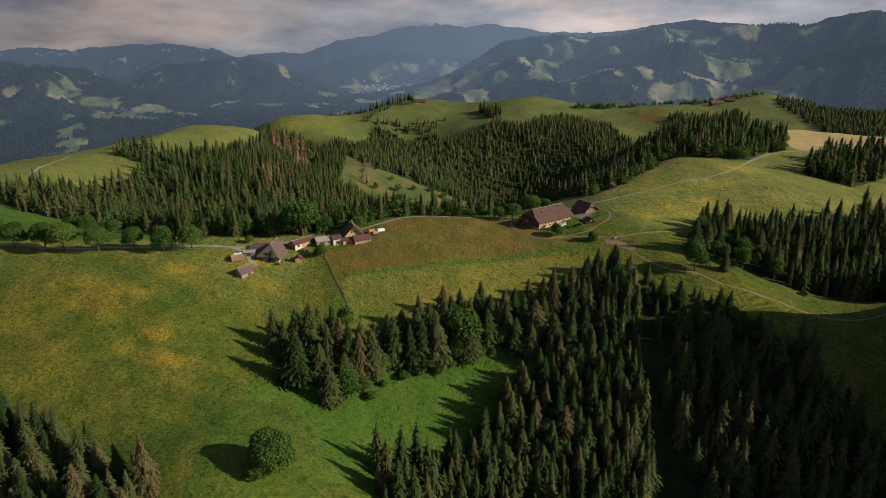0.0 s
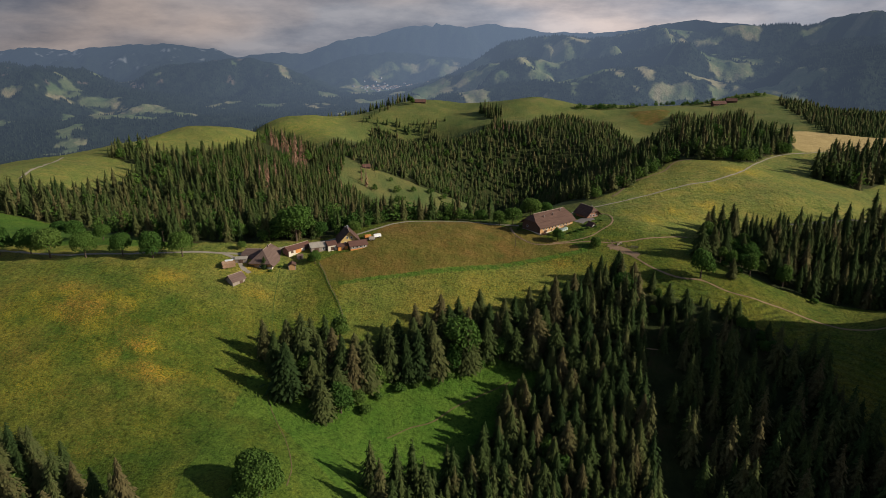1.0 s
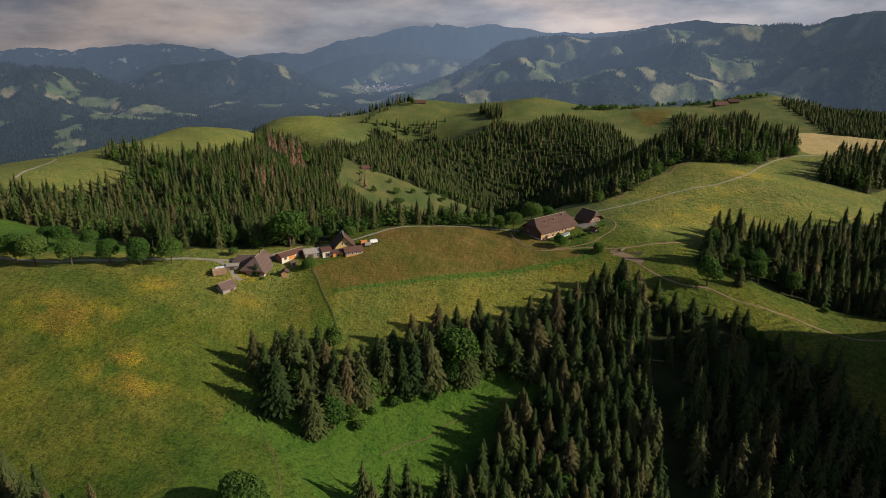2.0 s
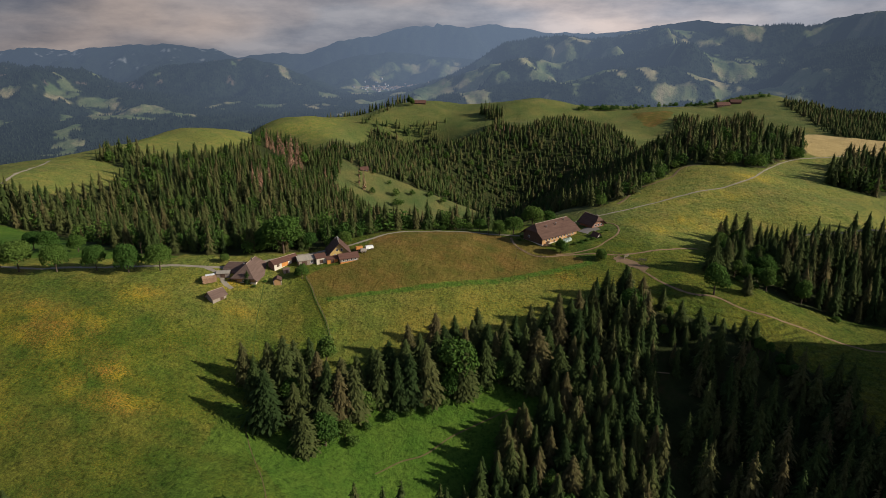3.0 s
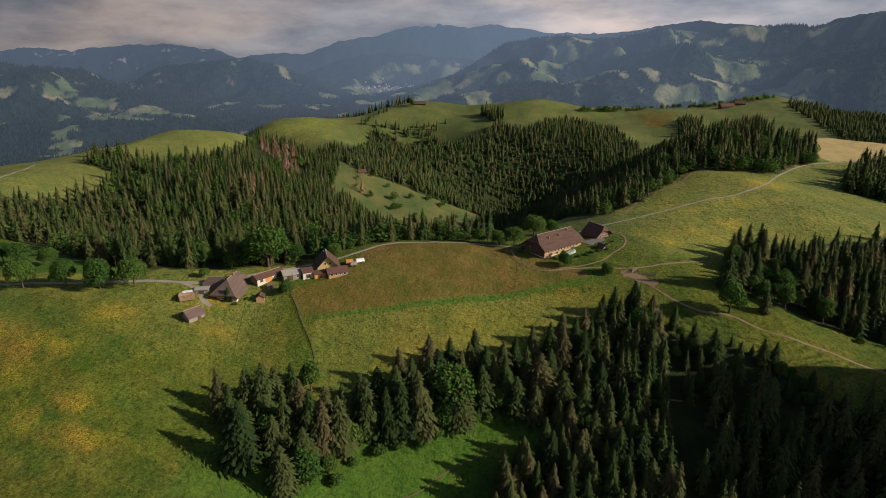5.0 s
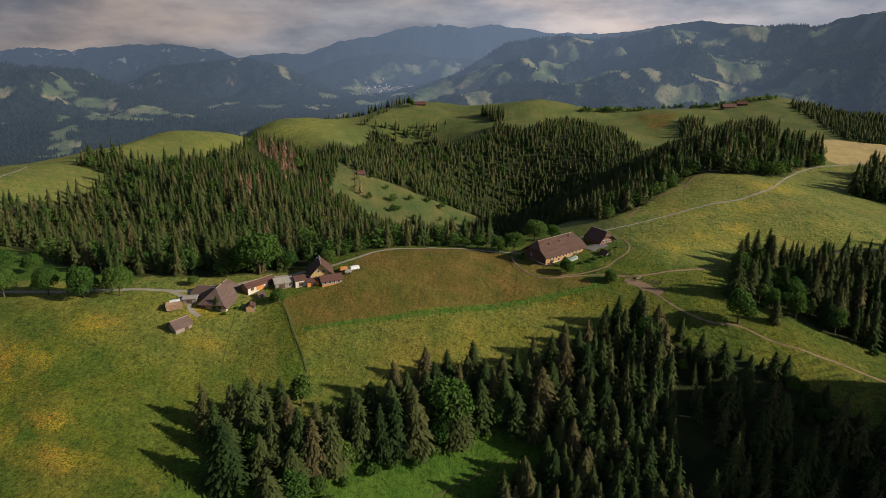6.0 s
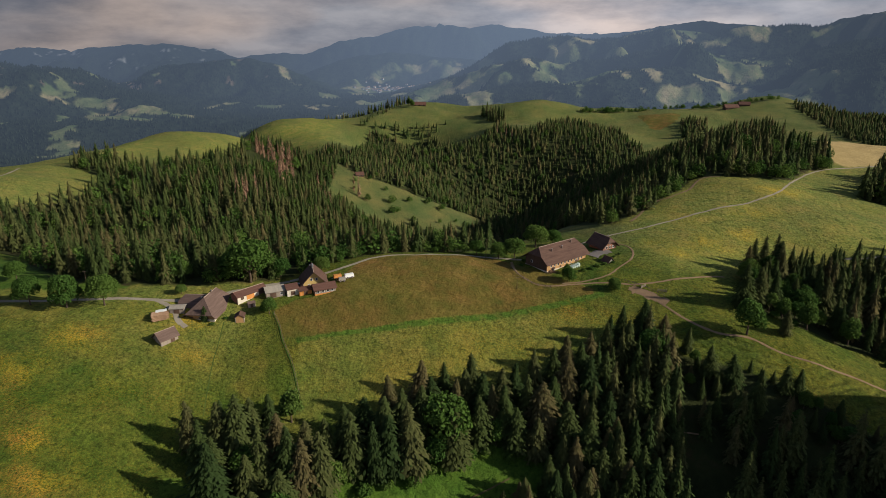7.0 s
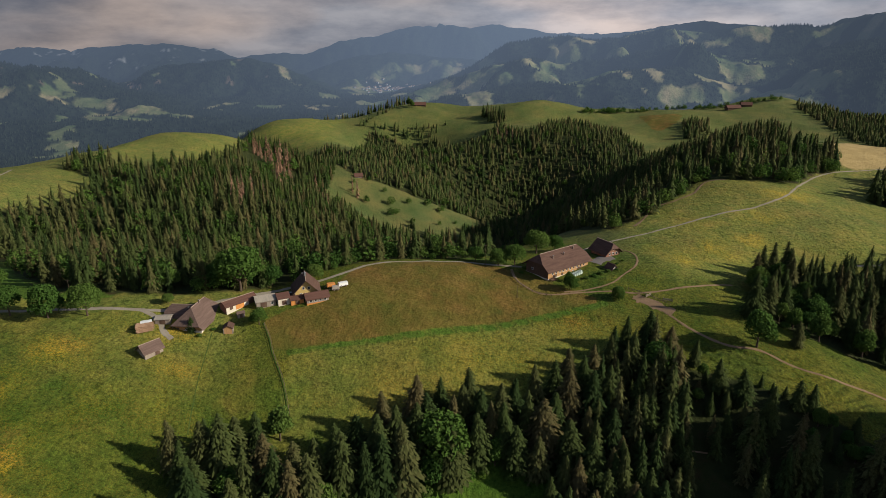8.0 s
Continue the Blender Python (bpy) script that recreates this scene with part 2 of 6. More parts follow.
def plain_material(name, a, c, scale=2.0, rough=0.85, bump=0.3, grain=(1, 1, 1)):
    """Two tones of one stuff, mottled at two scales, with fine relief."""
    m, n, l, b = material(name)
    co = n.new("ShaderNodeTexCoord").outputs["Object"]
    mp = n.new("ShaderNodeMapping")
    mp.inputs["Scale"].default_value = grain
    l.new(co, mp.inputs["Vector"])
    big, small = noise_node(n, l, scale * 0.25, 4, 0.6, mp.outputs["Vector"]), noise_node(n, l, scale * 3, 5, 0.7, mp.outputs["Vector"])
    tone = math_node(n, l, "ADD", math_node(n, l, "MULTIPLY", big, 0.55), math_node(n, l, "MULTIPLY", small, 0.45))
    l.new(ramp_node(n, l, tone, [(0.32, a), (0.68, c)]), b.inputs["Base Color"])
    b.inputs["Roughness"].default_value = rough
    b.inputs["Specular IOR Level"].default_value = 0.15
    bump_node(n, l, b, small, bump, 0.03)
    return m


GROUND = ground_material()
FAR = distance_material()
SPRUCE_TONES = [(0.026, 0.044, 0.014), (0.039, 0.058, 0.017), (0.051, 0.068, 0.021), (0.064, 0.075, 0.025), (0.076, 0.076, 0.029), (0.096, 0.079, 0.035)]
LEAF_TONES = [(0.044, 0.096, 0.021), (0.070, 0.128, 0.026), (0.100, 0.154, 0.034)]
NEEDLES = foliage_material("spruce_needles", SPRUCE_TONES)
NEEDLES_MASS = foliage_material("spruce_needles_mass", SPRUCE_TONES, "mass", grain=1.6)
DRY_NEEDLES = foliage_material("dry_needles", [(0.17, 0.095, 0.065), (0.30, 0.18, 0.12)], "mass")
LEAVES = foliage_material("broad_leaves", LEAF_TONES, trans=0.3)
LEAVES_MASS = foliage_material("broad_leaves_mass", LEAF_TONES, "mass", 0.3, grain=1.6)
BARK = plain_material("bark", (0.05, 0.035, 0.025), (0.14, 0.10, 0.07), 3.0, 0.95, 0.6, (1, 1, 0.25))
GRAVEL = plain_material("track_gravel", (0.20, 0.165, 0.125), (0.33, 0.28, 0.22), 0.8, 0.95)
EARTH = plain_material("bare_earth", (0.13, 0.085, 0.048), (0.30, 0.19, 0.115), 0.8, 0.95)

# ---- the lie of the land ----
# hills and hollows: where their middle lies and how high they stand, one list for each breadth
BROAD_HILLS = [
    (-1050, 0, 28.1), (-1050, 150, 38.3), (-900, -150, 33.6), (-900, 1950, -42.1), (-750, -300, 38.1), (-150, 450, 194.6),
    (450, 1650, 112.2), (600, -300, 53.1), (900, 150, 55.3), (1050, 600, 48.3), (1050, 750, 46.7), (1200, 1200, 30.4),
    (1200, 1500, 56), (1200, 1650, 55),
]
RIDGES = [
    (-910, 620, 15.1), (-820, 710, 25.8), (-820, 1160, -23.7), (-820, 1250, -24.2), (-730, 800, 35.2), (-640, 170, 23.2),
    (-550, 1970, -29.6), (-460, -100, 24.9), (-190, 1610, 80.2), (170, 1970, -26), (260, 1520, 36.7), (350, -100, 19.2),
    (440, 530, 93.4), (440, 1970, -23.8), (530, 890, 19.4), (530, 1970, -17.8), (620, 620, 31.5), (800, 620, 16.8),
    (800, 1970, -15.8), (980, 1970, -17),
]
KNOLLS = [
    (-500, 350, 13), (-500, 650, 24), (-450, 1600, 17.8), (-400, 1600, 23.8), (-350, 850, 81.9), (-200, 450, -31.7),
    (-150, 0, 17.1), (-150, 1000, 36.9), (-100, 500, -28.6), (-100, 1300, -3.1), (-50, 550, -23.3), (-50, 600, -18.7),
    (0, 600, -18.6), (0, 1650, 23.6), (50, 600, -15.7), (50, 650, -17.1), (50, 1100, -21.4), (50, 1150, -20.5),
]
KNOLLS_EAST = [
    (50, 1550, 21.9), (100, 700, -18.7), (100, 750, -26.6), (100, 800, -33.1), (100, 1050, -20.2), (100, 1100, -25.2),
    (100, 1150, -27.9), (200, 400, 21.9), (200, 1500, 2.5), (250, 650, 34.7), (250, 1350, 16.9), (300, 750, 24.2),
    (300, 850, 18), (300, 900, 21.1), (300, 950, 24.5), (750, 1450, 31), (850, 1500, 21.5),
]
SHOULDERS = [
    (-305, 500, 6.5), (-255, 375, -6.1), (-205, 425, -5.4), (-130, 450, -4.6), (-55, 475, -4.3), (-30, 475, -4.7),
    (-5, 475, -5.1), (20, 200, -13), (20, 475, -5), (70, 150, -7.8), (145, 275, 7.9), (170, 450, 5.1),
    (195, 525, 7.6), (220, 225, 7), (220, 600, 4.3), (245, 600, 5.6),
]
HOLLOWS = [
    (-80, 255, -4.4), (-65, 135, 7.3), (-65, 225, -3.8), (-50, 135, 8.4), (-50, 225, -3.9), (-5, 195, -4.3),
    # the last of these is an unseen hill, added to shade the gully
    (-5, 330, 4.5), (145, 255, 4.4), (175, 345, -3.7), (190, 330, -3.9), (250, 360, 2), (246, 210, 101),
]
# hills added out of view on the right, to cast shade over the gully
SHADE_BANKS = [(252, 80, 66), (248, 135, 75)]
SWELLS = [
    (-525, 1150, -5.4), (-375, 1375, 12.4), (-75, 775, -3.7), (0, 1225, 33), (225, 475, 0.2), (825, 1375, 0.9),
    (975, 1450, -22.1),
]
SPURS = [
    (-400, 600, 2.4), (-400, 800, -16.4), (-400, 1400, 27.6), (-400, 1450, 29.4), (-250, 900, 18.5), (-250, 1350, 19.4),
    (-250, 1600, -14.3), (-200, 1000, -13.7), (-200, 1200, 22.4), (-200, 1250, 24.1), (-150, 1500, 18.4),
    (-100, 800, -37.6), (-100, 1350, -42.2), (-100, 1650, 20.2), (-50, 1000, 13.4), (-50, 1350, -34.8), (0, 1200, 32.7),
    (0, 1450, 8.4), (0, 1600, -31.7), (0, 1700, 25.3),
]
SPURS_EAST = [
    (50, 1200, 42.2), (100, 1550, -17.7), (150, 950, -10), (150, 1300, 14.7), (200, 1100, -13.6), (200, 1600, 25.6),
    (250, 1450, -23.7), (250, 1600, 9.2), (300, 1250, 17.2), (350, 1500, -19.9), (400, 1350, -12.2), (500, 1600, -5.7),
    (550, 1400, 4.3), (650, 1600, 9.6), (700, 1450, -19.2), (800, 1500, -19.4), (850, 1250, 8), (850, 1650, 32.4),
    (850, 1700, 28.1), (950, 1650, -5.4),
]
DIPS = [
    (-390, 520, 5.8), (-390, 700, 7.7), (-270, 490, -26), (-270, 580, -5.5), (-210, 370, 1.4), (-120, 430, -10.9),
    (-60, 400, 3.2), (30, 250, -0.5), (60, 370, -1.5), (120, 310, 4.4), (180, 550, 5.4), (210, 280, -1.9), (240, 370, 5.6),
    (390, 610, 2.8),
]
RELIEF = [(150, SWELLS), (90, SPURS + SPURS_EAST), (50, DIPS), (38, SHADE_BANKS), (320, BROAD_HILLS), (180, RIDGES), (100, KNOLLS + KNOLLS_EAST), (55, SHOULDERS), (30, HOLLOWS)]


def smooth(a, b, v):
    s = np.clip((v - a) / (b - a), 0, 1)
    return s * s * (3 - 2 * s)


def lattice(i, j, seed):
    v = np.sin(i * 127.1 + j * 311.7 + seed * 74.7) * 43758.5453
    return v - np.floor(v)


def wobble(x, y, size, seed=0):
    """Smooth noise from -1 to 1 with lumps of that size in metres."""
    x, y = np.asarray(x, float) / size, np.asarray(y, float) / size
    i, j = np.floor(x), np.floor(y)
    u, v = x - i, y - j
    u, v = u * u * (3 - 2 * u), v * v * (3 - 2 * v)
    low = lattice(i, j, seed) * (1 - u) + lattice(i + 1, j, seed) * u
    high = lattice(i, j + 1, seed) * (1 - u) + lattice(i + 1, j + 1, seed) * u
    return 2 * (low * (1 - v) + high * v) - 1


def rough_noise(x, y, size, seed=0, turns=4):
    return sum(wobble(x + 17 * k, y - 31 * k, size / 2**k, seed + k) / 2**k for k in range(turns))


def height(x, y):
    """The ground's height at a place, out to about 2.4 km."""
    x, y = np.asarray(x, float), np.asarray(y, float)
    z = -60 - 60 * smooth(1700, 2400, np.hypot(x, y))
    for breadth, hills in RELIEF:
        for hx, hy, rise in hills:
            z = z + rise * np.exp(-((x - hx) ** 2 + (y - hy) ** 2) / (2 * breadth * breadth))
    floor = np.clip(-130 + 0.075 * (y - 2000), -130, -15)
    z = z + (floor - z) * smooth(1850, 2350, np.hypot(x, y))
    far = smooth(350, 700, y)
    return z + 0.5 * wobble(x, y, 17, 3) + 0.25 * wobble(x, y, 7, 4) + far * (4 * wobble(x, y, 90, 5) + 2 * wobble(x, y, 40, 6))


def inside(x, y, outline):
    """Whether places lie in an outline."""
    x, y = np.asarray(x, float), np.asarray(y, float)
    hit = np.zeros(x.shape, bool)
    for (ax, ay), (bx, by) in zip(outline, outline[1:] + outline[:1]):
        if ay != by:
            hit ^= ((ay > y) != (by > y)) & (x < (bx - ax) * (y - ay) / (by - ay) + ax)
    return hit


# far ranges: how far off, how wide their near and far slopes are, and the crest as (x, z)
RANGES = [
    (2500, 500, 500, [(1000, -60), (1130, 0), (1260, 35), (1345, 75), (1425, 130), (1530, 170), (1635, 195), (1735, 215), (2020, 250), (2800, 260)]),
    (2650, 450, 350, [(-230, -80), (-115, -15), (35, 30), (175, 45), (345, 70), (560, 85), (700, 125), (820, 140), (985, 135), (1135, 95), (1305, 65), (1480, 45), (1650, 35), (2200, 40)]),
    (2900, 550, 500, [(-3000, 220), (-2215, 155), (-2060, 135), (-1960, 120), (-1870, 110), (-1780, 110), (-1705, 75), (-1630, 45), (-1475, 20), (-1320, -5), (-1165, -50), (-985, -75), (-715, -105)]),
    (2970, 400, 350, [(-350, -60), (-235, -15), (-70, 45), (60, 90), (195, 135), (380, 170), (515, 150), (695, 165), (855, 185), (980, 220), (1110, 230), (1250, 190), (1435, 175), (1665, 205), (1865, 250), (2120, 280), (3000, 300)]),
    (3330, 450, 600, [(-450, -40), (-325, -30), (-80, 35), (100, 105), (245, 190), (330, 245), (480, 265), (625, 275), (770, 255), (945, 275), (1060, 295), (1205, 310), (1380, 295), (1580, 330), (1785, 335), (1930, 320), (2070, 360), (2260, 390), (2575, 410), (3400, 410)]),
    (3500, 450, 500, [(-2300, -80), (-2050, -40), (-1880, 20), (-1680, 50), (-1545, 120), (-1415, 140), (-1220, 150), (-1065, 160), (-910, 125), (-770, 55), (-630, -10), (-470, -40), (-350, -80)]),
    (4150, 450, 400, [(-1300, -30), (-1105, -15), (-865, 80), (-710, 140), (-555, 175), (-330, 190), (-105, 170), (125, 155), (350, 130), (540, 100), (900, 80)]),
    (4450, 700, 300, [(-4200, 200), (-3685, 195), (-3195, 195), (-2905, 225), (-2665, 190), (-2500, 220), (-2210, 245), (-1925, 250), (-1690, 215), (-1495, 160), (-1295, 120), (-900, 60)]),
    (4680, 450, 200, [(-1595, 150), (-1330, 190), (-1070, 180), (-805, 262), (-545, 302), (-375, 355), (-120, 380), (140, 365), (310, 398), (480, 373), (735, 335), (1080, 325), (1265, 333), (1550, 385), (1880, 415), (2130, 400), (2555, 356), (2965, 365), (4200, 380)]),
]


def far_height(x, y):
    z = np.clip(-130 + 0.075 * (y - 2000), -130, -15) + 14 * rough_noise(x, y, 400, 30)
    z = np.maximum(z, np.where(np.hypot(x, y) < 2700, height(x, y), -999))
    low = z
    for n, (away, near, beyond, crest) in enumerate(RANGES):
        cx, cz = zip(*crest)
        off = y - away - 55 * rough_noise(x, y * 0.3, 420, 40 + n)
        top = np.interp(x, cx, cz)
        rise = np.where(off < 0, 1 - smooth(0, 1, -off / near) * 1.0, 1 - smooth(0, 1, off / beyond))
        spur = rough_noise(x, y, 360, 50 + n, 5)
        fold = 1 - np.abs(rough_noise(x, y, 240, 70 + n, 4))
        rise = np.clip(rise + (0.95 * spur + 0.6 * (fold - 0.6)) * rise * (1 - rise) * 1.6, 0, 1.02)
        knobs = 10 * (1 - np.abs(rough_noise(x, y, 170, 90 + n, 3))) * smooth(0, 0.25, rise) * smooth(1.02, 0.7, rise)
        z = np.maximum(z, low + (top - low) * rise + knobs + 9 * rough_noise(x, y, 80, 60 + n) * rise)
    return z


def rim(x):
    """How far off the near land ends: nearer in the west, where it falls to the valley."""
    return 1950 - 700 * smooth(-330, -560, x)


def land_height(x, y):
    """The near ground, run into the far country at its rim."""
    away = np.hypot(x, y + 30)
    w = smooth(rim(x) - 160, rim(x) - 20, away) * (y > 300)
    return height(x, y) * (1 - w) + far_height(x, y) * w - 2.5 * smooth(rim(x) + 5, rim(x) + 40, away)


# ---- land use ----
HAYFIELD = [(-62, 289), (-54.5, 275), (-23, 283), (6, 292), (26, 297), (51, 306), (77, 315), (69, 322), (49, 338), (34, 349), (18, 351), (-17, 345), (-33, 331), (-38, 316), (-42, 302), (-55, 297)]
WOOD_WEST = [(-228, 388), (-238, 397), (-262, 402), (-300, 404), (-330, 430), (-325, 470), (-319, 490), (-316, 500), (-305, 507), (-303, 527), (-293, 543), (-296, 579), (-302, 600), (-327, 611), (-340, 616), (-340, 645), (-338, 668), (-316, 646), (-295, 640), (-281, 657), (-277, 702), (-264, 752), (-251, 795), (-256, 849), (-258, 920), (-250, 1010), (-200, 1010), (-160, 960), (-150, 900), (-152, 840), (-145, 812), (-105, 800), (-60, 770), (-10, 770), (40, 740), (50, 600), (45, 480), (30, 375), (18, 362), (-14, 354), (-34, 341), (-48, 331), (-62, 317), (-84, 308), (-122, 303), (-150, 305), (-176, 322), (-200, 346), (-218, 370)]
WOOD_VALLEY = [(-258, 1020), (-250, 1130), (-231, 1200), (-200, 1190), (-160, 1150), (-150, 1250), (-175, 1400), (-167, 1455), (-126, 1450), (-92, 1430), (-53, 1436), (-26, 1440), (14, 1388), (50, 1300), (78, 1310), (95, 1360), (122, 1415), (146, 1330), (159, 1310), (190, 1310), (215, 1380), (239, 1420), (289, 1478), (339, 1460), (374, 1387), (385, 1318), (395, 1225), (400, 1100), (380, 950), (330, 850), (200, 830), (140, 790), (60, 760), (-10, 780), (-90, 900), (-160, 960), (-200, 1020)]
CLEARING = [(-140, 819), (-147, 839), (-143, 879), (-135, 916), (-110, 922), (-79, 925), (-51, 921), (-19, 921), (16, 926), (60, 941), (56, 899), (33, 863), (21, 826), (3, 815), (-32, 822), (-53, 838), (-73, 846), (-108, 818)]
WOOD_EAST = [(106, 404), (122, 418), (137, 428), (150, 444), (166, 458), (180, 478), (191, 474), (208, 467), (223, 466), (239, 464), (267, 493), (289, 502), (304, 522), (312, 545), (310, 566), (300, 600), (340, 700), (420, 760), (330, 830), (260, 850), (200, 830), (140, 790), (110, 700), (90, 600), (82, 500), (88, 430)]
WOOD_GULLY = [(-23, 174), (-6, 180), (9, 188), (18, 204), (26, 216), (40, 226), (50, 240), (58, 258), (64, 272), (80, 286), (92, 281), (97, 268), (92, 250), (85, 228), (81, 200), (74, 172), (60, 140), (20, 112), (-20, 140)]
WOOD_SHADE = [(100, 274), (116, 267), (134, 258), (146, 248), (156, 237), (161, 222), (166, 205), (172, 185), (170, 140), (120, 112), (88, 150), (91, 190), (91, 225), (96, 252)]
# gully floor, with the open strip between its woods painted dark for shade
GULLY_FLOOR_SHADE = [(20, 195), (60, 262), (82, 284), (100, 274), (134, 258), (156, 237), (166, 205), (172, 140), (100, 105), (20, 105)]
RISE = [(92, 300), (104, 288), (128, 278), (150, 266), (180, 252), (230, 236), (240, 170), (176, 180), (164, 222), (158, 238), (147, 250), (134, 259), (116, 268), (100, 276)]
WOOD_SLOPE = [(140, 300), (146, 318), (150, 334), (170, 350), (221, 350), (262, 358), (320, 372), (340, 300), (260, 258), (205, 274), (165, 284)]
WOOD_CORNER = [(272, 438), (286, 433), (300, 425), (360, 460), (380, 505), (349, 500), (299, 476)]
WOOD_NEAR = [(-160, 172), (-135, 166), (-115, 154), (-98, 147), (-78, 134), (-80, 110), (-170, 110)]
STUBBLE = [(298, 506), (324, 512), (351, 510), (420, 520), (540, 560), (640, 640), (520, 680), (400, 640), (338, 600), (312, 560), (302, 522)]
RIDGE_FIELD = [(463, 1522), (565, 1502), (518, 1424), (477, 1392), (462, 1405)]


def spread(outline, x, y, soft):
    """1 inside an outline, 0 outside, with a soft edge, by the mean over a few shifted places."""
    total = np.zeros(np.shape(x))
    for k in range(6):
        total += inside(x + soft * math.cos(k * 1.047), y + soft * math.sin(k * 1.047), outline)
    return total / 6


def mesh_of(name, verts, faces, mat, **values):
    """A mesh from corners and faces, with one value a corner for each attribute given."""
    me = bpy.data.meshes.new(name)
    if isinstance(faces, np.ndarray):
        verts = np.asarray(verts, np.float32)
        count, sides = faces.shape
        me.vertices.add(len(verts))
        me.vertices.foreach_set("co", verts.ravel())
        me.loops.add(count * sides)
        me.loops.foreach_set("vertex_index", np.ascontiguousarray(faces, np.int32).ravel())
        me.polygons.add(count)
        me.polygons.foreach_set("loop_start", np.arange(count, dtype=np.int32) * sides)
        me.update(calc_edges=True)
    else:
        me.from_pydata([tuple(v) for v in verts], [], faces)
    for key, v in values.items():
        me.attributes.new(key, "FLOAT", "POINT").data.foreach_set("value", np.asarray(v, np.float32))
    if mat:
        me.materials.append(mat)
    me.update()
    return me


def fan(centre, angles, radii, heights, shade):
    """A sheet in rings round a centre."""
    a, r = np.meshgrid(np.radians(angles), radii)
    x, y = centre[0] + r * np.sin(a), centre[1] + r * np.cos(a)
    verts = np.stack([x, y, heights(x, y)], -1).reshape(-1, 3)
    rows, cols = a.shape
    k = np.arange(rows * cols).reshape(rows, cols)
    faces = np.stack([k[:-1, :-1], k[:-1, 1:], k[1:, 1:], k[1:, :-1]], -1).reshape(-1, 4)[:, ::-1]
    return verts, faces


ahead = np.arange(-52, 52.01, 0.22)
around = np.concatenate([np.arange(-180, -52, 4), ahead, np.arange(54, 180.1, 4)])
verts, faces = fan((5, -30), around, np.concatenate([[0.5, 25, 50], np.geomspace(75, 2050, 370)]), land_height, None)
cx, cy = verts[faces, 0].mean(1), verts[faces, 1].mean(1)
faces = faces[(np.hypot(cx, cy + 30) < rim(cx) + 45) | (cy < 250)]
gx, gy = verts[:, 0], verts[:, 1]
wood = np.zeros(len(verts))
# in the gully the dark floor colour also paints shade between the woods
for outline, soft in ((WOOD_WEST, 5), (WOOD_VALLEY, 8), (WOOD_EAST, 5), (WOOD_GULLY, 2.5), (GULLY_FLOOR_SHADE, 2.5), (WOOD_SLOPE, 2.5), (WOOD_CORNER, 3), (WOOD_NEAR, 2)):
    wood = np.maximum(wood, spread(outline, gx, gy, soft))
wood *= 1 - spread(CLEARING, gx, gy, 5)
low_meadow = (gy < 262) & (gx > -75) & (gx < 60)
lush = np.clip(spread([(-60, 200), (-20, 160), (60, 240), (45, 262), (-30, 235)], gx, gy, 6) + 0.8 * spread([(-52, 277), (-50, 273), (25, 292.5), (80, 311), (80, 316), (25, 297)], gx, gy, 1.5)
               + spread([(-420, 330), (-200, 300), (-130, 295), (-120, 318), (-210, 362), (-270, 398), (-420, 420)], gx, gy, 4) + 0.5 * (gx < -20) * (gx > -75) * (gy < 215), 0, 1)
blooms = np.where(gy < 470, 0.8, 0.25) * (1 - 0.75 * lush) + 0.5 * spread([(-46, 270), (20, 286), (78, 303), (70, 284), (20, 268), (-40, 250)], gx, gy, 4)
blooms += 0.35 * smooth(-85, -140, gx) * (gy < 300)
paddock = spread([(-76, 280), (-62, 286), (-44, 252), (-70, 240)], gx, gy, 2)
patch = np.zeros(len(gx))
for px_, py_, wide, more in [(-146, 234, 9, 2.2), (-141, 244, 7, 1.6), (-126, 263, 6, 2.0), (-114, 215, 4, 2.4), (-105, 204, 5, 2.6), (-120, 207, 6, 1.8), (-92, 280, 5, 1.5), (-164, 249, 9, 1.5),
                             (-85, 262, 5, 1.2), (143, 365, 6, 2.5), (126, 352, 5, 2.0), (171, 377, 6, 2.0), (219, 435, 9, 2.2), (115, 366, 5, 1.5), (190, 402, 8, 1.5), (70, 300, 6, 1.5)]:
    patch += 0.6 * more * (1 + 0.9 * rough_noise(gx, gy, 6, 91, 3)) * np.exp(-((gx - px_) ** 2 + (1.6 * (gy - py_)) ** 2) / (2.9 * wide * wide))
blooms *= 1 - 0.9 * paddock
pasture = np.clip(smooth(390, 470, gy) + smooth(335, 400, gy) * smooth(60, 100, gx), 0, 1)
ripe = np.clip(0.8 * smooth(232, 290, gy) * smooth(-62, -78, gx) * (gy < 340) + 0.7 * smooth(430, 520, gy) * smooth(-215, -260, gx) + 0.25 * smooth(1150, 1300, gy) + smooth(318, 345, gy) * smooth(95, 120, gx) * smooth(560, 480, gy) + 0.5 * smooth(225, 255, gy) * (gy < 300) * (np.abs(gx - 15) < 62), 0, 1) * np.clip(0.85 + 0.3 * rough_noise(gx, gy, 34, 96, 4), 0, 1)
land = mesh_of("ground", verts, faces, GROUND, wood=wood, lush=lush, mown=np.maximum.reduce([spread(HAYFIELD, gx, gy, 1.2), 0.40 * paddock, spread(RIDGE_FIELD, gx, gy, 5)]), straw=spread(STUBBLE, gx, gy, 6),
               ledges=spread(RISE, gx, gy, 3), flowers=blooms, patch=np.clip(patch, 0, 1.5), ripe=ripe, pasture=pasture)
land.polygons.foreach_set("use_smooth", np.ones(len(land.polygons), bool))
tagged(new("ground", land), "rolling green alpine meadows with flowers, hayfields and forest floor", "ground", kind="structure")

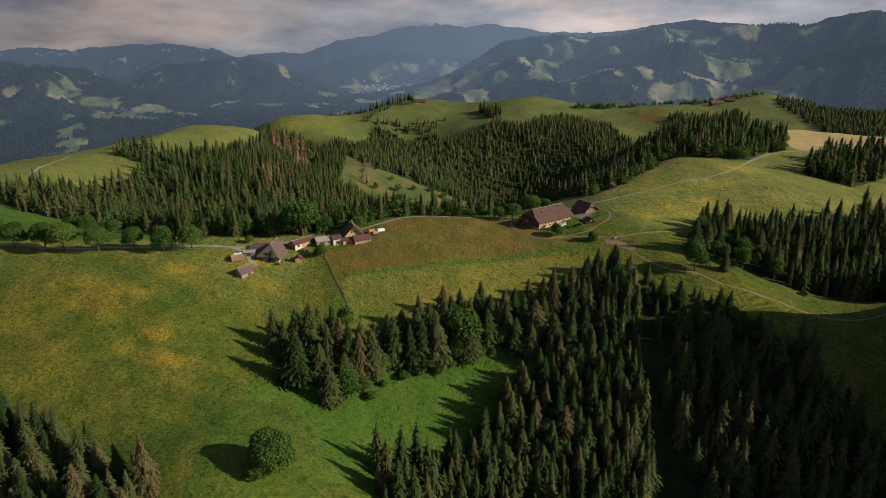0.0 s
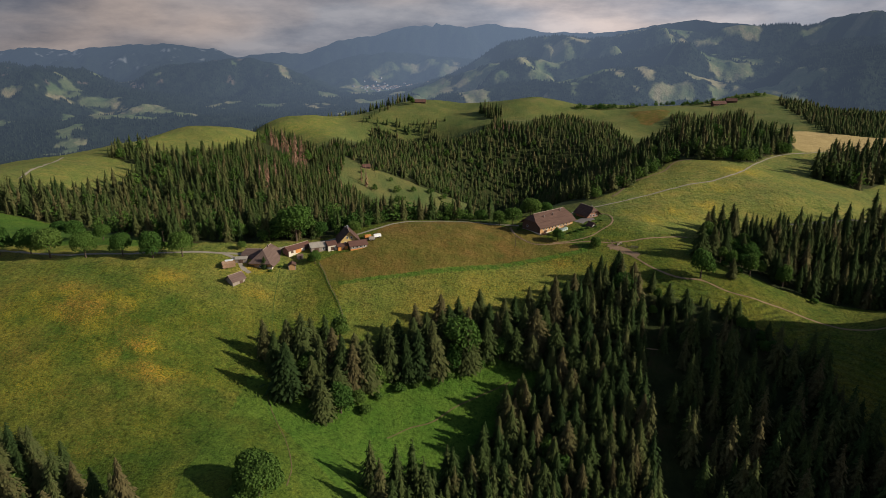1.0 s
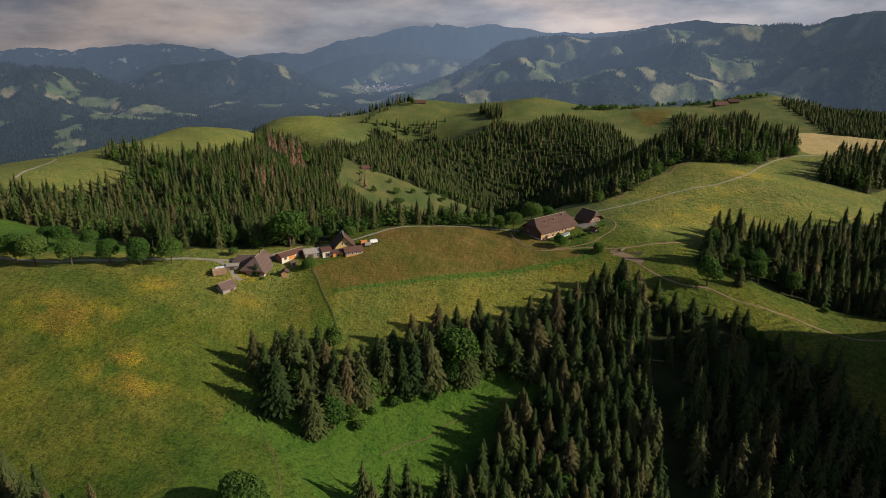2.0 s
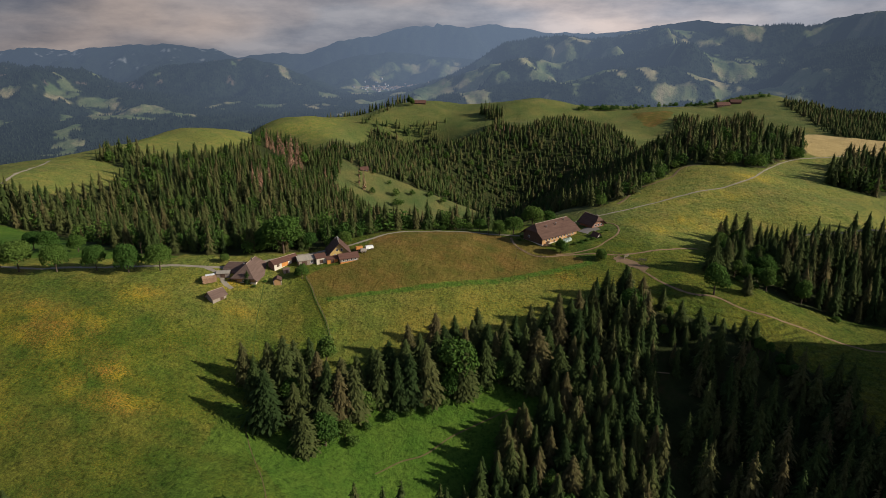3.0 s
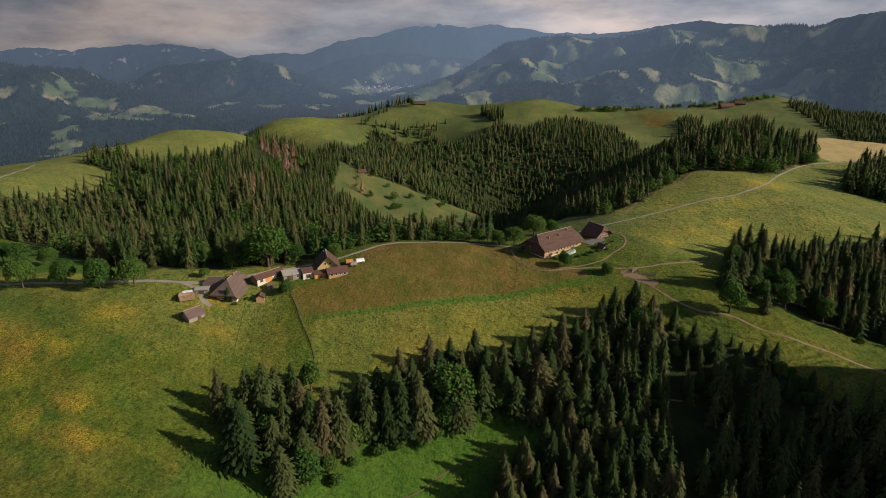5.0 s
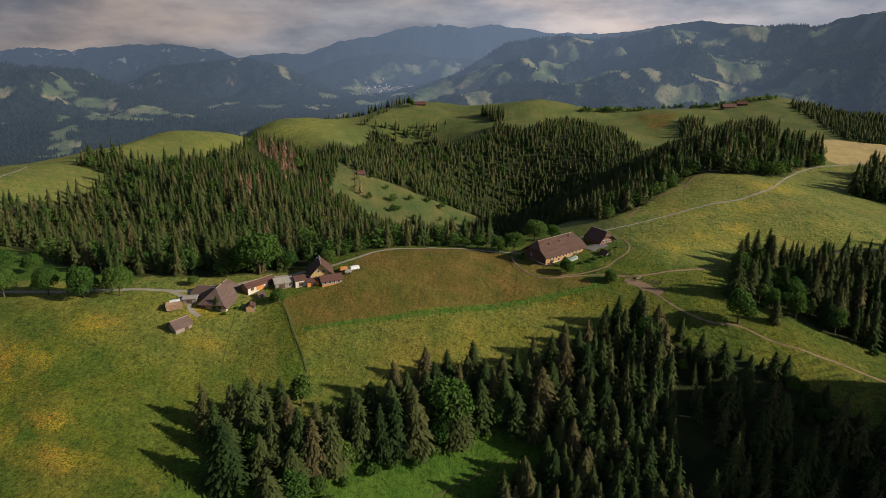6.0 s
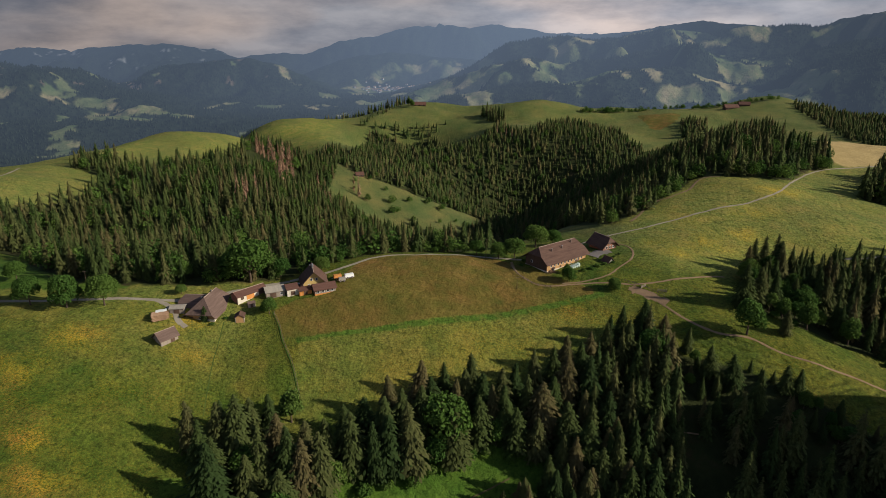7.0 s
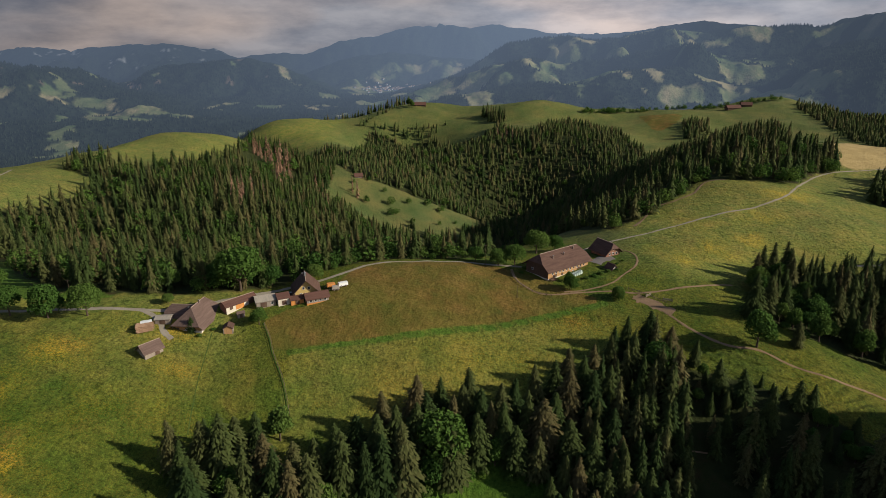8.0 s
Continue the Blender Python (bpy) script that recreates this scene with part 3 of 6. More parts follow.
side, away = np.meshgrid(np.arange(-0.98, 0.9801, 0.0036), np.concatenate([np.linspace(950, 2400, 90), np.linspace(2410, 4860, 215)]))
bx = side * away
verts = np.stack([bx, away, far_height(bx, away) - 4 * smooth(rim(bx) + 120, rim(bx) + 20, np.hypot(bx, away + 30))], -1).reshape(-1, 3)
k = np.arange(side.size).reshape(side.shape)
faces = np.stack([k[:-1, :-1], k[:-1, 1:], k[1:, 1:], k[1:, :-1]], -1).reshape(-1, 4)
faces = faces[np.hypot(verts[faces[:, 0], 0], verts[faces[:, 0], 1] + 30) > rim(verts[faces[:, 0], 0])]
fx, fy, fz = verts[:, 0], verts[:, 1], verts[:, 2]
# fields and clearings of the far country: where their middle lies, half their width and half their depth
FAR_FIELDS_WEST = [(-1537, 2691, 118, 88), (-1334, 2485, 145, 140), (-1641, 2729, 31, 109), (-1250, 2624, 102, 45), (-1827, 2587, 37, 18), (-868, 2978, 43, 112), (-587, 3249, 63, 140), (-612, 2931, 57, 59),
                   (-501, 3718, 72, 140), (-335, 3762, 165, 140), (-422, 3953, 77, 34), (-156, 4059, 79, 28), (-356, 4026, 58, 18), (-1088, 2582, 75, 100), (-1020, 3023, 44, 59)]
FAR_FIELDS_EAST = [(-18, 2886, 70, 100), (-46, 2980, 52, 80), (113, 2919, 62, 120), (185, 3282, 44, 100), (44, 3990, 77, 140), (381, 2870, 27, 48), (470, 2942, 31, 110), (625, 3130, 45, 60), (800, 3057, 65, 50), (723, 3219, 47, 40),
                   (261, 2805, 27, 18), (1595, 3303, 80, 50), (1293, 3305, 48, 60), (1338, 3258, 79, 18)]
FAR_FIELDS_RIGHT = [(1989, 3302, 96, 24), (2054, 3195, 155, 24), (1021, 2777, 67, 18), (1166, 2854, 41, 30), (1261, 2732, 106, 92), (1413, 2850, 83, 64), (1154, 2643, 64, 49), (995, 2530, 74, 30), (899, 2509, 61, 30), (1391, 2479, 48, 29), (1401, 2413, 58, 18)]


def far_fields(x, y):
    """1 on a field of the far country, 0 in its woods, with ragged edges."""
    ragged = rough_noise(x, y, 70, 81, 4)
    on = np.zeros(np.shape(x))
    for cx, cy, rx, ry in FAR_FIELDS_WEST + FAR_FIELDS_EAST + FAR_FIELDS_RIGHT:
        on = np.maximum(on, smooth(1.2, 0.85, np.hypot((x - cx) / rx, (y - cy) / (0.55 * ry + 8)) + 0.85 * ragged))
    small = rough_noise(x * 0.8 + y * 0.3, y * 0.7 - x * 0.2, 110, 80, 5)
    return np.maximum(on, smooth(0.34, 0.48, small - 0.9 * smooth(3500, 4000, y) - 0.5 * smooth(-300, -900, x) - 0.5 * smooth(1250, 1400, x)))


field = far_fields(fx, fy)
slip = np.exp(-((fx + 1594 + 0.9 * (fy - 3215)) / 24) ** 2 - ((fy - 3215) / 70) ** 2) * (1 + 0.9 * rough_noise(fx, fy, 50, 95))
crags = rough_noise(fx, fy, 60, 85, 4)
rock = np.clip(0.45 * smooth(0.98, 1.1, crags) * (fz > 20) * (fx < 0) * (fy < 3900) + smooth(0.3, 0.6, slip), 0, 1)
gully_line = 1 - np.abs(wobble(fx + 0.3 * fy, fy * 0.25, 34, 97))
snow = 0.55 * smooth(0.90, 0.98, gully_line + 0.12 * wobble(fx, fy, 30, 98)) * smooth(60, 110, fz) * smooth(235, 205, fz) * smooth(-1500, -1750, fx) * (fy > 3950) * smooth(0.05, 0.4, wobble(fx, fz * 4.0, 120, 99))
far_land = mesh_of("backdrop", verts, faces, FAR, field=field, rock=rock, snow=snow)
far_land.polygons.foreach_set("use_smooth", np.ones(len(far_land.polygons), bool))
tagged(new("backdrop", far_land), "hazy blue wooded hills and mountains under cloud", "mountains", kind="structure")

# spruces on the far hills, in the wooded parts
r = np.random.default_rng(33)
tx = r.uniform(-2200, 2000, 60000)
ty = r.uniform(1300, 3420, 60000)
tx, ty = tx[np.abs(tx) < 0.85 * ty], ty[np.abs(tx) < 0.85 * ty]
keep = (far_fields(tx, ty) < 0.2) & (np.hypot(tx, ty + 30) > rim(tx) + 60)
tx, ty = tx[keep][:26000], ty[keep][:26000]
tz = far_height(tx, ty)
tall = r.uniform(8, 14, len(tx))
ring = np.array([[math.cos(a) * (1 if k % 2 else 0.7), math.sin(a) * (1 if k % 2 else 0.7)] for k, a in enumerate(np.linspace(0, 6.283, 7)[:-1])])
cone = np.concatenate([np.stack([tx[:, None] + ring[None, :, 0] * tall[:, None] * 0.36, ty[:, None] + ring[None, :, 1] * tall[:, None] * 0.36, np.repeat(tz[:, None] - 1, 6, 1)], -1),
                       np.stack([tx, ty, tz + tall], -1)[:, None]], 1)
base = 7 * np.arange(len(tx))[:, None, None]
tri = np.array([[k, (k + 1) % 6, 6] for k in range(6)])[None] + base
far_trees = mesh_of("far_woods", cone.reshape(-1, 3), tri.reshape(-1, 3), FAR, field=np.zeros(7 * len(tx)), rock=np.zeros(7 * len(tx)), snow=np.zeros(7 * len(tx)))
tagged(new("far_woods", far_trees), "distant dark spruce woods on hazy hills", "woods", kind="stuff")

# ---- trees ----
rng = np.random.default_rng(7)


def spruce_crown(seed, tall, reach, whorls, boughs, sprays, low=0.06, hang=0.5, bulk=1.0, fine=1.0):
    """Drooping boughs in whorls round a stem, each carrying sprays to either side that hang down."""
    r = np.random.default_rng(seed)
    found = []
    lean = r.uniform(0, 6.28)
    for w in range(whorls):
        up = low + (0.985 - low) * (w / (whorls - 1)) ** 0.95
        one_side = r.uniform(0, 6.28)
        wide = reach * min(1.0, 1.42 * (1 - up) ** 0.80) * (0.72 + 0.28 * min(1, up / 0.22)) * r.uniform(0.74, 1.14) + 0.12
        count = max(4, round(boughs * (1 - 0.4 * up)))
        a = r.uniform(0, 6.28) + 6.283 * (np.arange(count) + r.uniform(-0.35, 0.35, count)) / count
        long = wide * r.uniform(0.55, 1.18, count) * (1 + 0.16 * np.cos(a - one_side) + 0.08 * np.cos(a - lean))
        z = tall * np.minimum(0.985, up + r.uniform(-0.6, 0.6, count) / whorls)
        for k in range(sprays):
            f = 1.0 if sprays == 1 else 0.30 + 0.70 * (k + 0.5) / sprays
            turn = 0.0 if sprays == 1 or k == sprays - 1 else (0.75 if k % 2 else -0.75)
            b = a + turn * r.uniform(0.6, 1.3, count)
            size = long * ((0.95 if sprays == 1 else 0.52 - 0.16 * f + 0.5 / sprays) * fine * r.uniform(0.75, 1.2, count)) + 0.15
            start = 0.02 if sprays == 1 else f - 0.30 * fine
            drop = hang * r.uniform(0.6, 1.4, count)
            root = np.stack([long * start * np.cos(a), long * start * np.sin(a), z + long * (0.10 - drop * 0.45 * start * start)], -1)
            out = np.stack([np.cos(b), np.sin(b), -drop * (0.55 + 0.5 * f)], -1)
            side = np.stack([-np.sin(b), np.cos(b), r.uniform(-0.35, 0.35, count)], -1)
            half = (size * (0.30 if sprays == 1 else 0.27) * bulk + 0.05)[:, None]
            mid = root + out * (size * 0.55)[:, None]
            dip = np.stack([np.zeros(count), np.zeros(count), -0.16 * size], -1)
            found.append(np.stack([root, mid - side * half + dip, root + out * size[:, None] + dip, mid + side * half + dip], 1))
    found = np.concatenate(found).reshape(-1, 3)
    return found, np.arange(len(found)).reshape(-1, 4)


def stem(tall, thick, sides=7, rings=5, lean=0.0):
    verts, faces = [], []
    for k in range(rings + 1):
        s = k / rings
        rad = thick * (1 - s) ** 0.8 + 0.015 + (0.25 * thick if k == 0 else 0)
        for q in range(sides):
            a = 6.283 * q / sides
            verts.append((rad * math.cos(a) + lean * s * s, rad * math.sin(a), s * tall - (0.8 if k == 0 else 0)))
    for k in range(rings):
        for q in range(sides):
            p = (q + 1) % sides
            faces.append((k * sides + q, k * sides + p, (k + 1) * sides + p, (k + 1) * sides + q))
    return np.array(verts), faces


def part(name, me, parent, label=""):
    ob = new(name, me)
    ob.parent = parent
    return tagged(ob, label)


def leaf_crown(seed, tall, wide, clumps, size, low=0.22):
    """Leaf clumps on the skin of several lobes: small tilted leaves in threes, with gaps."""
    r = np.random.default_rng(seed)
    lobes = [(0, 0, tall * (low + 0.42), wide * 0.40, tall * (1 - low) * 0.42)]
    for k in range(9):
        a, up = k * 2.4 + r.uniform(-0.4, 0.4), r.uniform(0.0, 1.0)
        out = wide * 0.30 * (1 - 0.55 * up)
        lobes.append((out * math.cos(a), out * math.sin(a), tall * (low + 0.20 + 0.50 * up), wide * r.uniform(0.17, 0.25), tall * r.uniform(0.12, 0.2)))
    weights = np.array([q[3] ** 2 for q in lobes])
    pick = np.array(lobes)[r.choice(len(lobes), clumps, p=weights / weights.sum())]
    d = r.normal(size=(clumps, 3))
    d /= np.linalg.norm(d, axis=1)[:, None]
    d[:, 2] = np.where(d[:, 2] < -0.55, -0.5 * d[:, 2], d[:, 2])
    at = pick[:, :3] + d * pick[:, [3, 3, 4]] + r.normal(size=(clumps, 3)) * size * 0.35
    d, at = np.repeat(d, 2, 0), np.repeat(at, 2, 0)
    nrm = d + r.normal(size=d.shape) * 0.55
    nrm /= np.linalg.norm(nrm, axis=1)[:, None]
    u = np.cross(nrm, r.normal(size=d.shape))
    u /= np.linalg.norm(u, axis=1)[:, None]
    v = np.cross(nrm, u)
    s = size * r.uniform(0.6, 1.3, (len(d), 1))
    o = at + r.normal(size=d.shape) * size * 0.4
    verts = np.stack([o - u * s, o - v * s * 0.55 + nrm * s * 0.18, o + u * s, o + v * s * 0.55 + nrm * s * 0.18], 1).reshape(-1, 3)
    return verts, np.arange(len(verts)).reshape(-1, 4)


def limbs(seed, tall, thick, wide):
    """A short trunk that forks into limbs."""
    r = np.random.default_rng(seed)
    verts, faces = stem(tall * 0.55, thick, 8, 4)
    verts, faces = verts.tolist(), list(faces)
    for k in range(7):
        a, z0 = k * 2.4, tall * r.uniform(0.2, 0.42)
        end = np.array([wide * 0.33 * math.cos(a), wide * 0.33 * math.sin(a), z0 + tall * r.uniform(0.15, 0.32)])
        start, side, base = np.array([0, 0, z0]), np.array([-math.sin(a), math.cos(a), 0]), len(verts)
        for s, rad in ((0, thick * 0.45), (0.5, thick * 0.3), (1, thick * 0.08)):
            p = start + (end - start) * s + np.array([0, 0, tall * 0.03 * math.sin(3.14 * s)])
            for q in range(5):
                verts.append(tuple(p + rad * (side * math.cos(1.2566 * q) + np.array([0, 0, 1]) * math.sin(1.2566 * q))))
        for k2 in range(2):
            for q in range(5):
                p = (q + 1) % 5
                faces.append((base + k2 * 5 + q, base + k2 * 5 + p, base + k2 * 5 + 5 + p, base + k2 * 5 + 5 + q))
    return np.array(verts), faces


SPRUCE_STEM = mesh_of("trunk", *stem(19.6, 0.27), BARK)
LEAF_CROWNS = [mesh_of("crown", *leaf_crown(40 + k, 12, (11, 9.5, 8.5)[k], 1200, 0.5, (0.12, 0.16, 0.14)[k]), LEAVES) for k in range(3)]
LEAF_LIMBS = mesh_of("trunk", *limbs(50, 12, 0.35, 10), BARK)
SHRUB_CROWNS = [mesh_of("crown", *leaf_crown(65 + k, 12, 13, 450, 1.0, 0.0), LEAVES) for k in range(3)]
BIG_CROWNS = [mesh_of("crown", *leaf_crown(44 + k, 12, (13.5, 12.5, 12.0)[k], 2800, 0.40, (0.13, 0.17, 0.15)[k]), LEAVES) for k in range(3)]
ROUND_CROWN = mesh_of("crown", *leaf_crown(61, 12, 13, 8000, 0.34, 0.02), LEAVES)
first = {}


def tree(kind, x, y, tall, label, group, pick=0, girth=1.0):
    """One tree of its own on the ground."""
    key = (kind, pick)
    z = float(height(x, y)) - 0.15
    own = 20 if kind == "spruce" else 12
    s = tall / own
    m = Matrix.LocRotScale((x, y, z), Euler((radians(rng.uniform(-2, 2)), radians(rng.uniform(-2, 2)), rng.uniform(0, 6.28))), (s * girth, s * girth, s))
    if key not in first:
        ob = new(kind)
        if kind == "spruce":
            part("trunk", SPRUCE_STEM, ob)
            part("crown", SPRUCE_CROWNS[pick], ob)
        else:
            part("trunk", LEAF_LIMBS, ob)
            part("crown", ROUND_CROWN if pick == 9 else BIG_CROWNS[pick - 4] if pick > 3 else SHRUB_CROWNS[pick] if kind == "shrub" else LEAF_CROWNS[pick], ob)
        ob.matrix_basis = m
        ob["own"] = 1
        first[key] = ob
        made = ob
    else:
        proto = first[key]
        keep = proto.matrix_basis.copy()
        proto.matrix_basis = Matrix.Identity(4)
        made = copy_thing(proto, Matrix.Identity(4))
        proto.matrix_basis = keep
        made.matrix_basis = m
    return tagged(made, label, "tree", group)


def scatter(outline, gap, seed, holes=(), keep=1.0):
    """Places in an outline, about a gap apart."""
    r = np.random.default_rng(seed)
    xs, ys = zip(*outline)
    gx, gy = np.meshgrid(np.arange(min(xs), max(xs), gap), np.arange(min(ys), max(ys), gap))
    gx, gy = (gx + r.uniform(-0.42, 0.42, gx.shape) * gap).ravel(), (gy + r.uniform(-0.42, 0.42, gy.shape) * gap).ravel()
    ok = inside(gx, gy, outline) & (r.uniform(size=gx.shape) < keep)
    for hole in holes:
        ok &= ~inside(gx, gy, hole)
    return gx[ok], gy[ok]


def simple_spruce(seed, points=8, tiers=5, wide=0.20):
    """A far spruce of unit height: ragged skirts one over another round a leaning stem."""
    r = np.random.default_rng(seed)
    verts, faces = [], []
    for t in range(tiers):
        s = t / tiers
        z0 = 0.02 + 0.90 * s ** 0.92
        z1 = 1.0 if t == tiers - 1 else min(0.99, z0 + 0.36 * (1 - 0.55 * s))
        rad = wide * min(1.0, 1.35 * (1 - s) ** 0.82) * r.uniform(0.72, 1.2)
        base, ox, oy = len(verts), r.uniform(-0.012, 0.012), r.uniform(-0.012, 0.012)
        verts.append((ox * 0.3, oy * 0.3, z1))
        for q in range(points * 2):
            a = 3.1416 * (q + r.uniform(-0.3, 0.3)) / points + t * 1.7
            k = rad * (r.uniform(0.7, 1.45) if q % 2 == 0 else r.uniform(0.35, 0.75))
            verts.append((ox + k * math.cos(a), oy + k * math.sin(a), z0 + (r.uniform(-0.06, 0.02) if q % 2 == 0 else r.uniform(0.02, 0.07))))
        faces += [(base, base + 1 + q, base + 1 + (q + 1) % (points * 2)) for q in range(points * 2)]
    return np.array(verts), np.array(faces)


def spruce_mesh(seed, reach, whorls, low, hang):
    """A near spruce 20 m tall: fine hanging sprays over a ragged core."""
    v, f = spruce_crown(seed, 20, reach, whorls, 11, 6, low, hang, 0.95, 0.52)
    core, skirts = simple_spruce(seed + 300, 9, 12, 0.037 * reach)
    core = core * [20, 20, 19.4]
    tris = np.concatenate([f[:, :3], f[:, [0, 2, 3]], skirts + len(v)])
    return mesh_of("crown", np.concatenate([v, core]), tris, NEEDLES)


SPRUCE_CROWNS = [spruce_mesh(20 + k, (3.6, 3.1, 4.0, 3.3)[k], (38, 41, 36, 39)[k], (0.02, 0.05, 0.02, 0.07)[k], (0.9, 1.1, 0.85, 1.0)[k]) for k in range(4)]


def simple_leafy(seed):
    """A far broadleaf of unit height: tilted leaf sprays over a few lobes."""
    v, f = leaf_crown(seed, 1.0, 0.9, 170, 0.062, 0.03)
    return v, np.concatenate([f[:, :3], f[:, [0, 2, 3]]])


def mass(name, label, spots, tall, shapes, mat, seed, category="trees", girth=(0.8, 1.25)):
    """Many trees as one thing nobody could count."""
    r = np.random.default_rng(seed)
    x, y = spots
    z = height(x, y)
    allv, allf, tints, base = [], [], [], 0
    for k in range(len(x)):
        v, f = shapes[r.integers(len(shapes))]
        h = tall * (0.5 + 0.75 * r.uniform() ** 0.8) * (1 + 0.22 * float(wobble(x[k], y[k], 45, 6)))
        a, g = r.uniform(0, 6.28), h * r.uniform(*girth)
        c, s = math.cos(a), math.sin(a)
        allv.append(np.stack([x[k] + g * (c * v[:, 0] - s * v[:, 1]), y[k] + g * (s * v[:, 0] + c * v[:, 1]), z[k] - 0.3 + h * v[:, 2]], -1))
        allf.append(f + base)
        tints.append(np.full(len(v), r.uniform() * 0.8 + 0.2 * r.uniform()))
        base += len(v)
    me = mesh_of(name, np.concatenate(allv), np.concatenate(allf), mat, tint=np.concatenate(tints))
    return tagged(new(name, me), label, category, kind="stuff")


FAR_SPRUCES = [simple_spruce(70 + k, 5, 5, (0.17, 0.15, 0.185, 0.16)[k]) for k in range(4)]
MID_SPRUCES = []
for k in range(3):
    v, f = spruce_crown(90 + k, 20, 3.3, 22, 8, 3, 0.03, 0.95, 0.95, 0.75)
    core, skirts = simple_spruce(390 + k, 6, 8, 0.11)
    MID_SPRUCES.append((np.concatenate([v / 20, core * [1, 1, 0.97]]), np.concatenate([f[:, :3], f[:, [0, 2, 3]], skirts + len(v)])))
WOOD_SPRUCES = []
for k in range(6):
    v, f = spruce_crown(95 + k, 20, (3.3, 2.7, 3.8, 3.0, 3.5, 2.8)[k], 14, 6, 2, 0.02, 0.95, 1.0, 0.75)
    core, skirts = simple_spruce(495 + k, 5, 6, (0.115, 0.10, 0.13, 0.105, 0.12, 0.10)[k])
    WOOD_SPRUCES.append((np.concatenate([v / 20, core * [1, 1, 0.97]]), np.concatenate([f[:, :3], f[:, [0, 2, 3]], skirts + len(v)])))
HILL_SPRUCES = [(v / 20, f) for v, f in (spruce_crown(105 + k, 20, (2.6, 2.2, 2.9)[k], 18, 5, 1, 0.03, 0.8, 0.8) for k in range(3))]
FAR_LEAFY = [simple_leafy(80 + k) for k in range(3)]
DEAD_STAND = [(-246, 800), (-190, 745), (-172, 755), (-180, 830), (-205, 862), (-246, 860)]
west_x, west_y = scatter(WOOD_WEST, 7.6, 1, [DEAD_STAND], 0.82)
by_road = west_y < 385
mass("spruce_wood", "dense dark spruce wood on the valley slope", (west_x[~by_road], west_y[~by_road]), 18, WOOD_SPRUCES, NEEDLES_MASS, 1, girth=(0.95, 1.35))
mass("spruce_wood", "spruces at the foot of the wood beside the road", (west_x[by_road], west_y[by_road]), 16, MID_SPRUCES, NEEDLES_MASS, 11, girth=(0.9, 1.3))
mass("leafy_wood", "broadleaf trees among the spruces on the slope", scatter(WOOD_WEST, 15, 2, keep=0.5), 13, FAR_LEAFY, LEAVES_MASS, 2)
mass("spruce_wood", "dark spruce wood filling the deep valley", scatter(WOOD_VALLEY, 8.4, 3, [CLEARING, WOOD_WEST], 0.92), 14, FAR_SPRUCES, NEEDLES_MASS, 3, girth=(1.15, 1.7))
mass("leafy_wood", "broadleaf trees among the valley spruces", scatter(WOOD_VALLEY, 26, 31, [CLEARING, WOOD_WEST], 0.6), 12, FAR_LEAFY, LEAVES_MASS, 31)
mass("spruce_wood", "spruce wood along the hill behind the farm", scatter(WOOD_EAST, 7.6, 4, [WOOD_VALLEY]), 16.5, WOOD_SPRUCES, NEEDLES_MASS, 4, girth=(1.0, 1.4))

mass("leafy_wood", "broadleaf trees along the foot of the wood behind the road", scatter([(30, 375), (18, 358), (-14, 350), (-34, 338), (-62, 317), (-84, 309), (-122, 305), (-150, 312), (-170, 328), (-120, 345), (-60, 350), (-10, 385)], 6, 26, keep=0.6), 8, FAR_LEAFY, LEAVES_MASS, 26)
mass("leafy_wood", "broadleaf trees among the spruces behind the farm hill", scatter(WOOD_EAST, 20, 27, [WOOD_VALLEY], keep=0.5), 13, FAR_LEAFY, LEAVES_MASS, 27)
DEAD = [(-189, 765), (-184, 772), (-194, 776), (-186, 784), (-198, 790), (-190, 796), (-181, 790), (-202, 802), (-194, 808), (-186, 803), (-200, 815), (-208, 806), (-190, 815), (-178, 778), (-184, 620), (-182, 610), (-188, 612), (-184, 600), (-131, 750), (-128, 742), (-134, 744), (-240, 846), (-234, 836), (-228, 832), (-205, 828), (-199, 838), (-209, 852), (-217, 856), (-226, 858), (-236, 854), (-195, 845), (-202, 820), (-211, 818), (-232, 842), (-226, 850), (-219, 836), (-212, 846), (-206, 838), (-238, 834), (-222, 828), (-200, 850), (-214, 822), (-150, 800), (-145, 810), (-155, 806), (-120, 870), (-112, 862), (-180, 640), (-172, 650), (-186, 632), (120, 1290), (130, 1300), (112, 1305), (140, 1285), (-90, 1380), (-80, 1388)]
mass("dead_spruces", "bare reddish brown dead spruces in the wood", (np.array([q[0] for q in DEAD]), np.array([q[1] for q in DEAD])), 25, HILL_SPRUCES, DRY_NEEDLES, 8, girth=(0.75, 1.1))
mass("spruce_wood", "dark spruce grove on the green ridge", scatter([(88, 1538), (149, 1489), (138, 1443), (101, 1469)], 9, 9), 26, FAR_SPRUCES, NEEDLES_MASS, 9)
mass("spruce_wood", "belt of spruces along the ridge crest", scatter([(-520, 1700), (-330, 1640), (-180, 1650), (-80, 1660), (-80, 1685), (-330, 1690), (-500, 1760)], 11, 10), 22, FAR_SPRUCES, NEEDLES_MASS, 10)
mass("hedge_trees", "low row of trees along the far ridge field", scatter([(330, 1530), (560, 1580), (840, 1590), (840, 1602), (560, 1592), (330, 1542)], 9, 21), 13, FAR_LEAFY, LEAVES_MASS, 21)
mass("spruce_wood", "dark shaded spruce wood below the far ridge", scatter([(840, 1560), (921, 1540), (980, 1550), (1100, 1500), (1000, 1200), (830, 1150), (800, 1300), (830, 1420)], 8.5, 22, keep=0.9), 14, FAR_SPRUCES, NEEDLES_MASS, 22, girth=(1.2, 1.8))
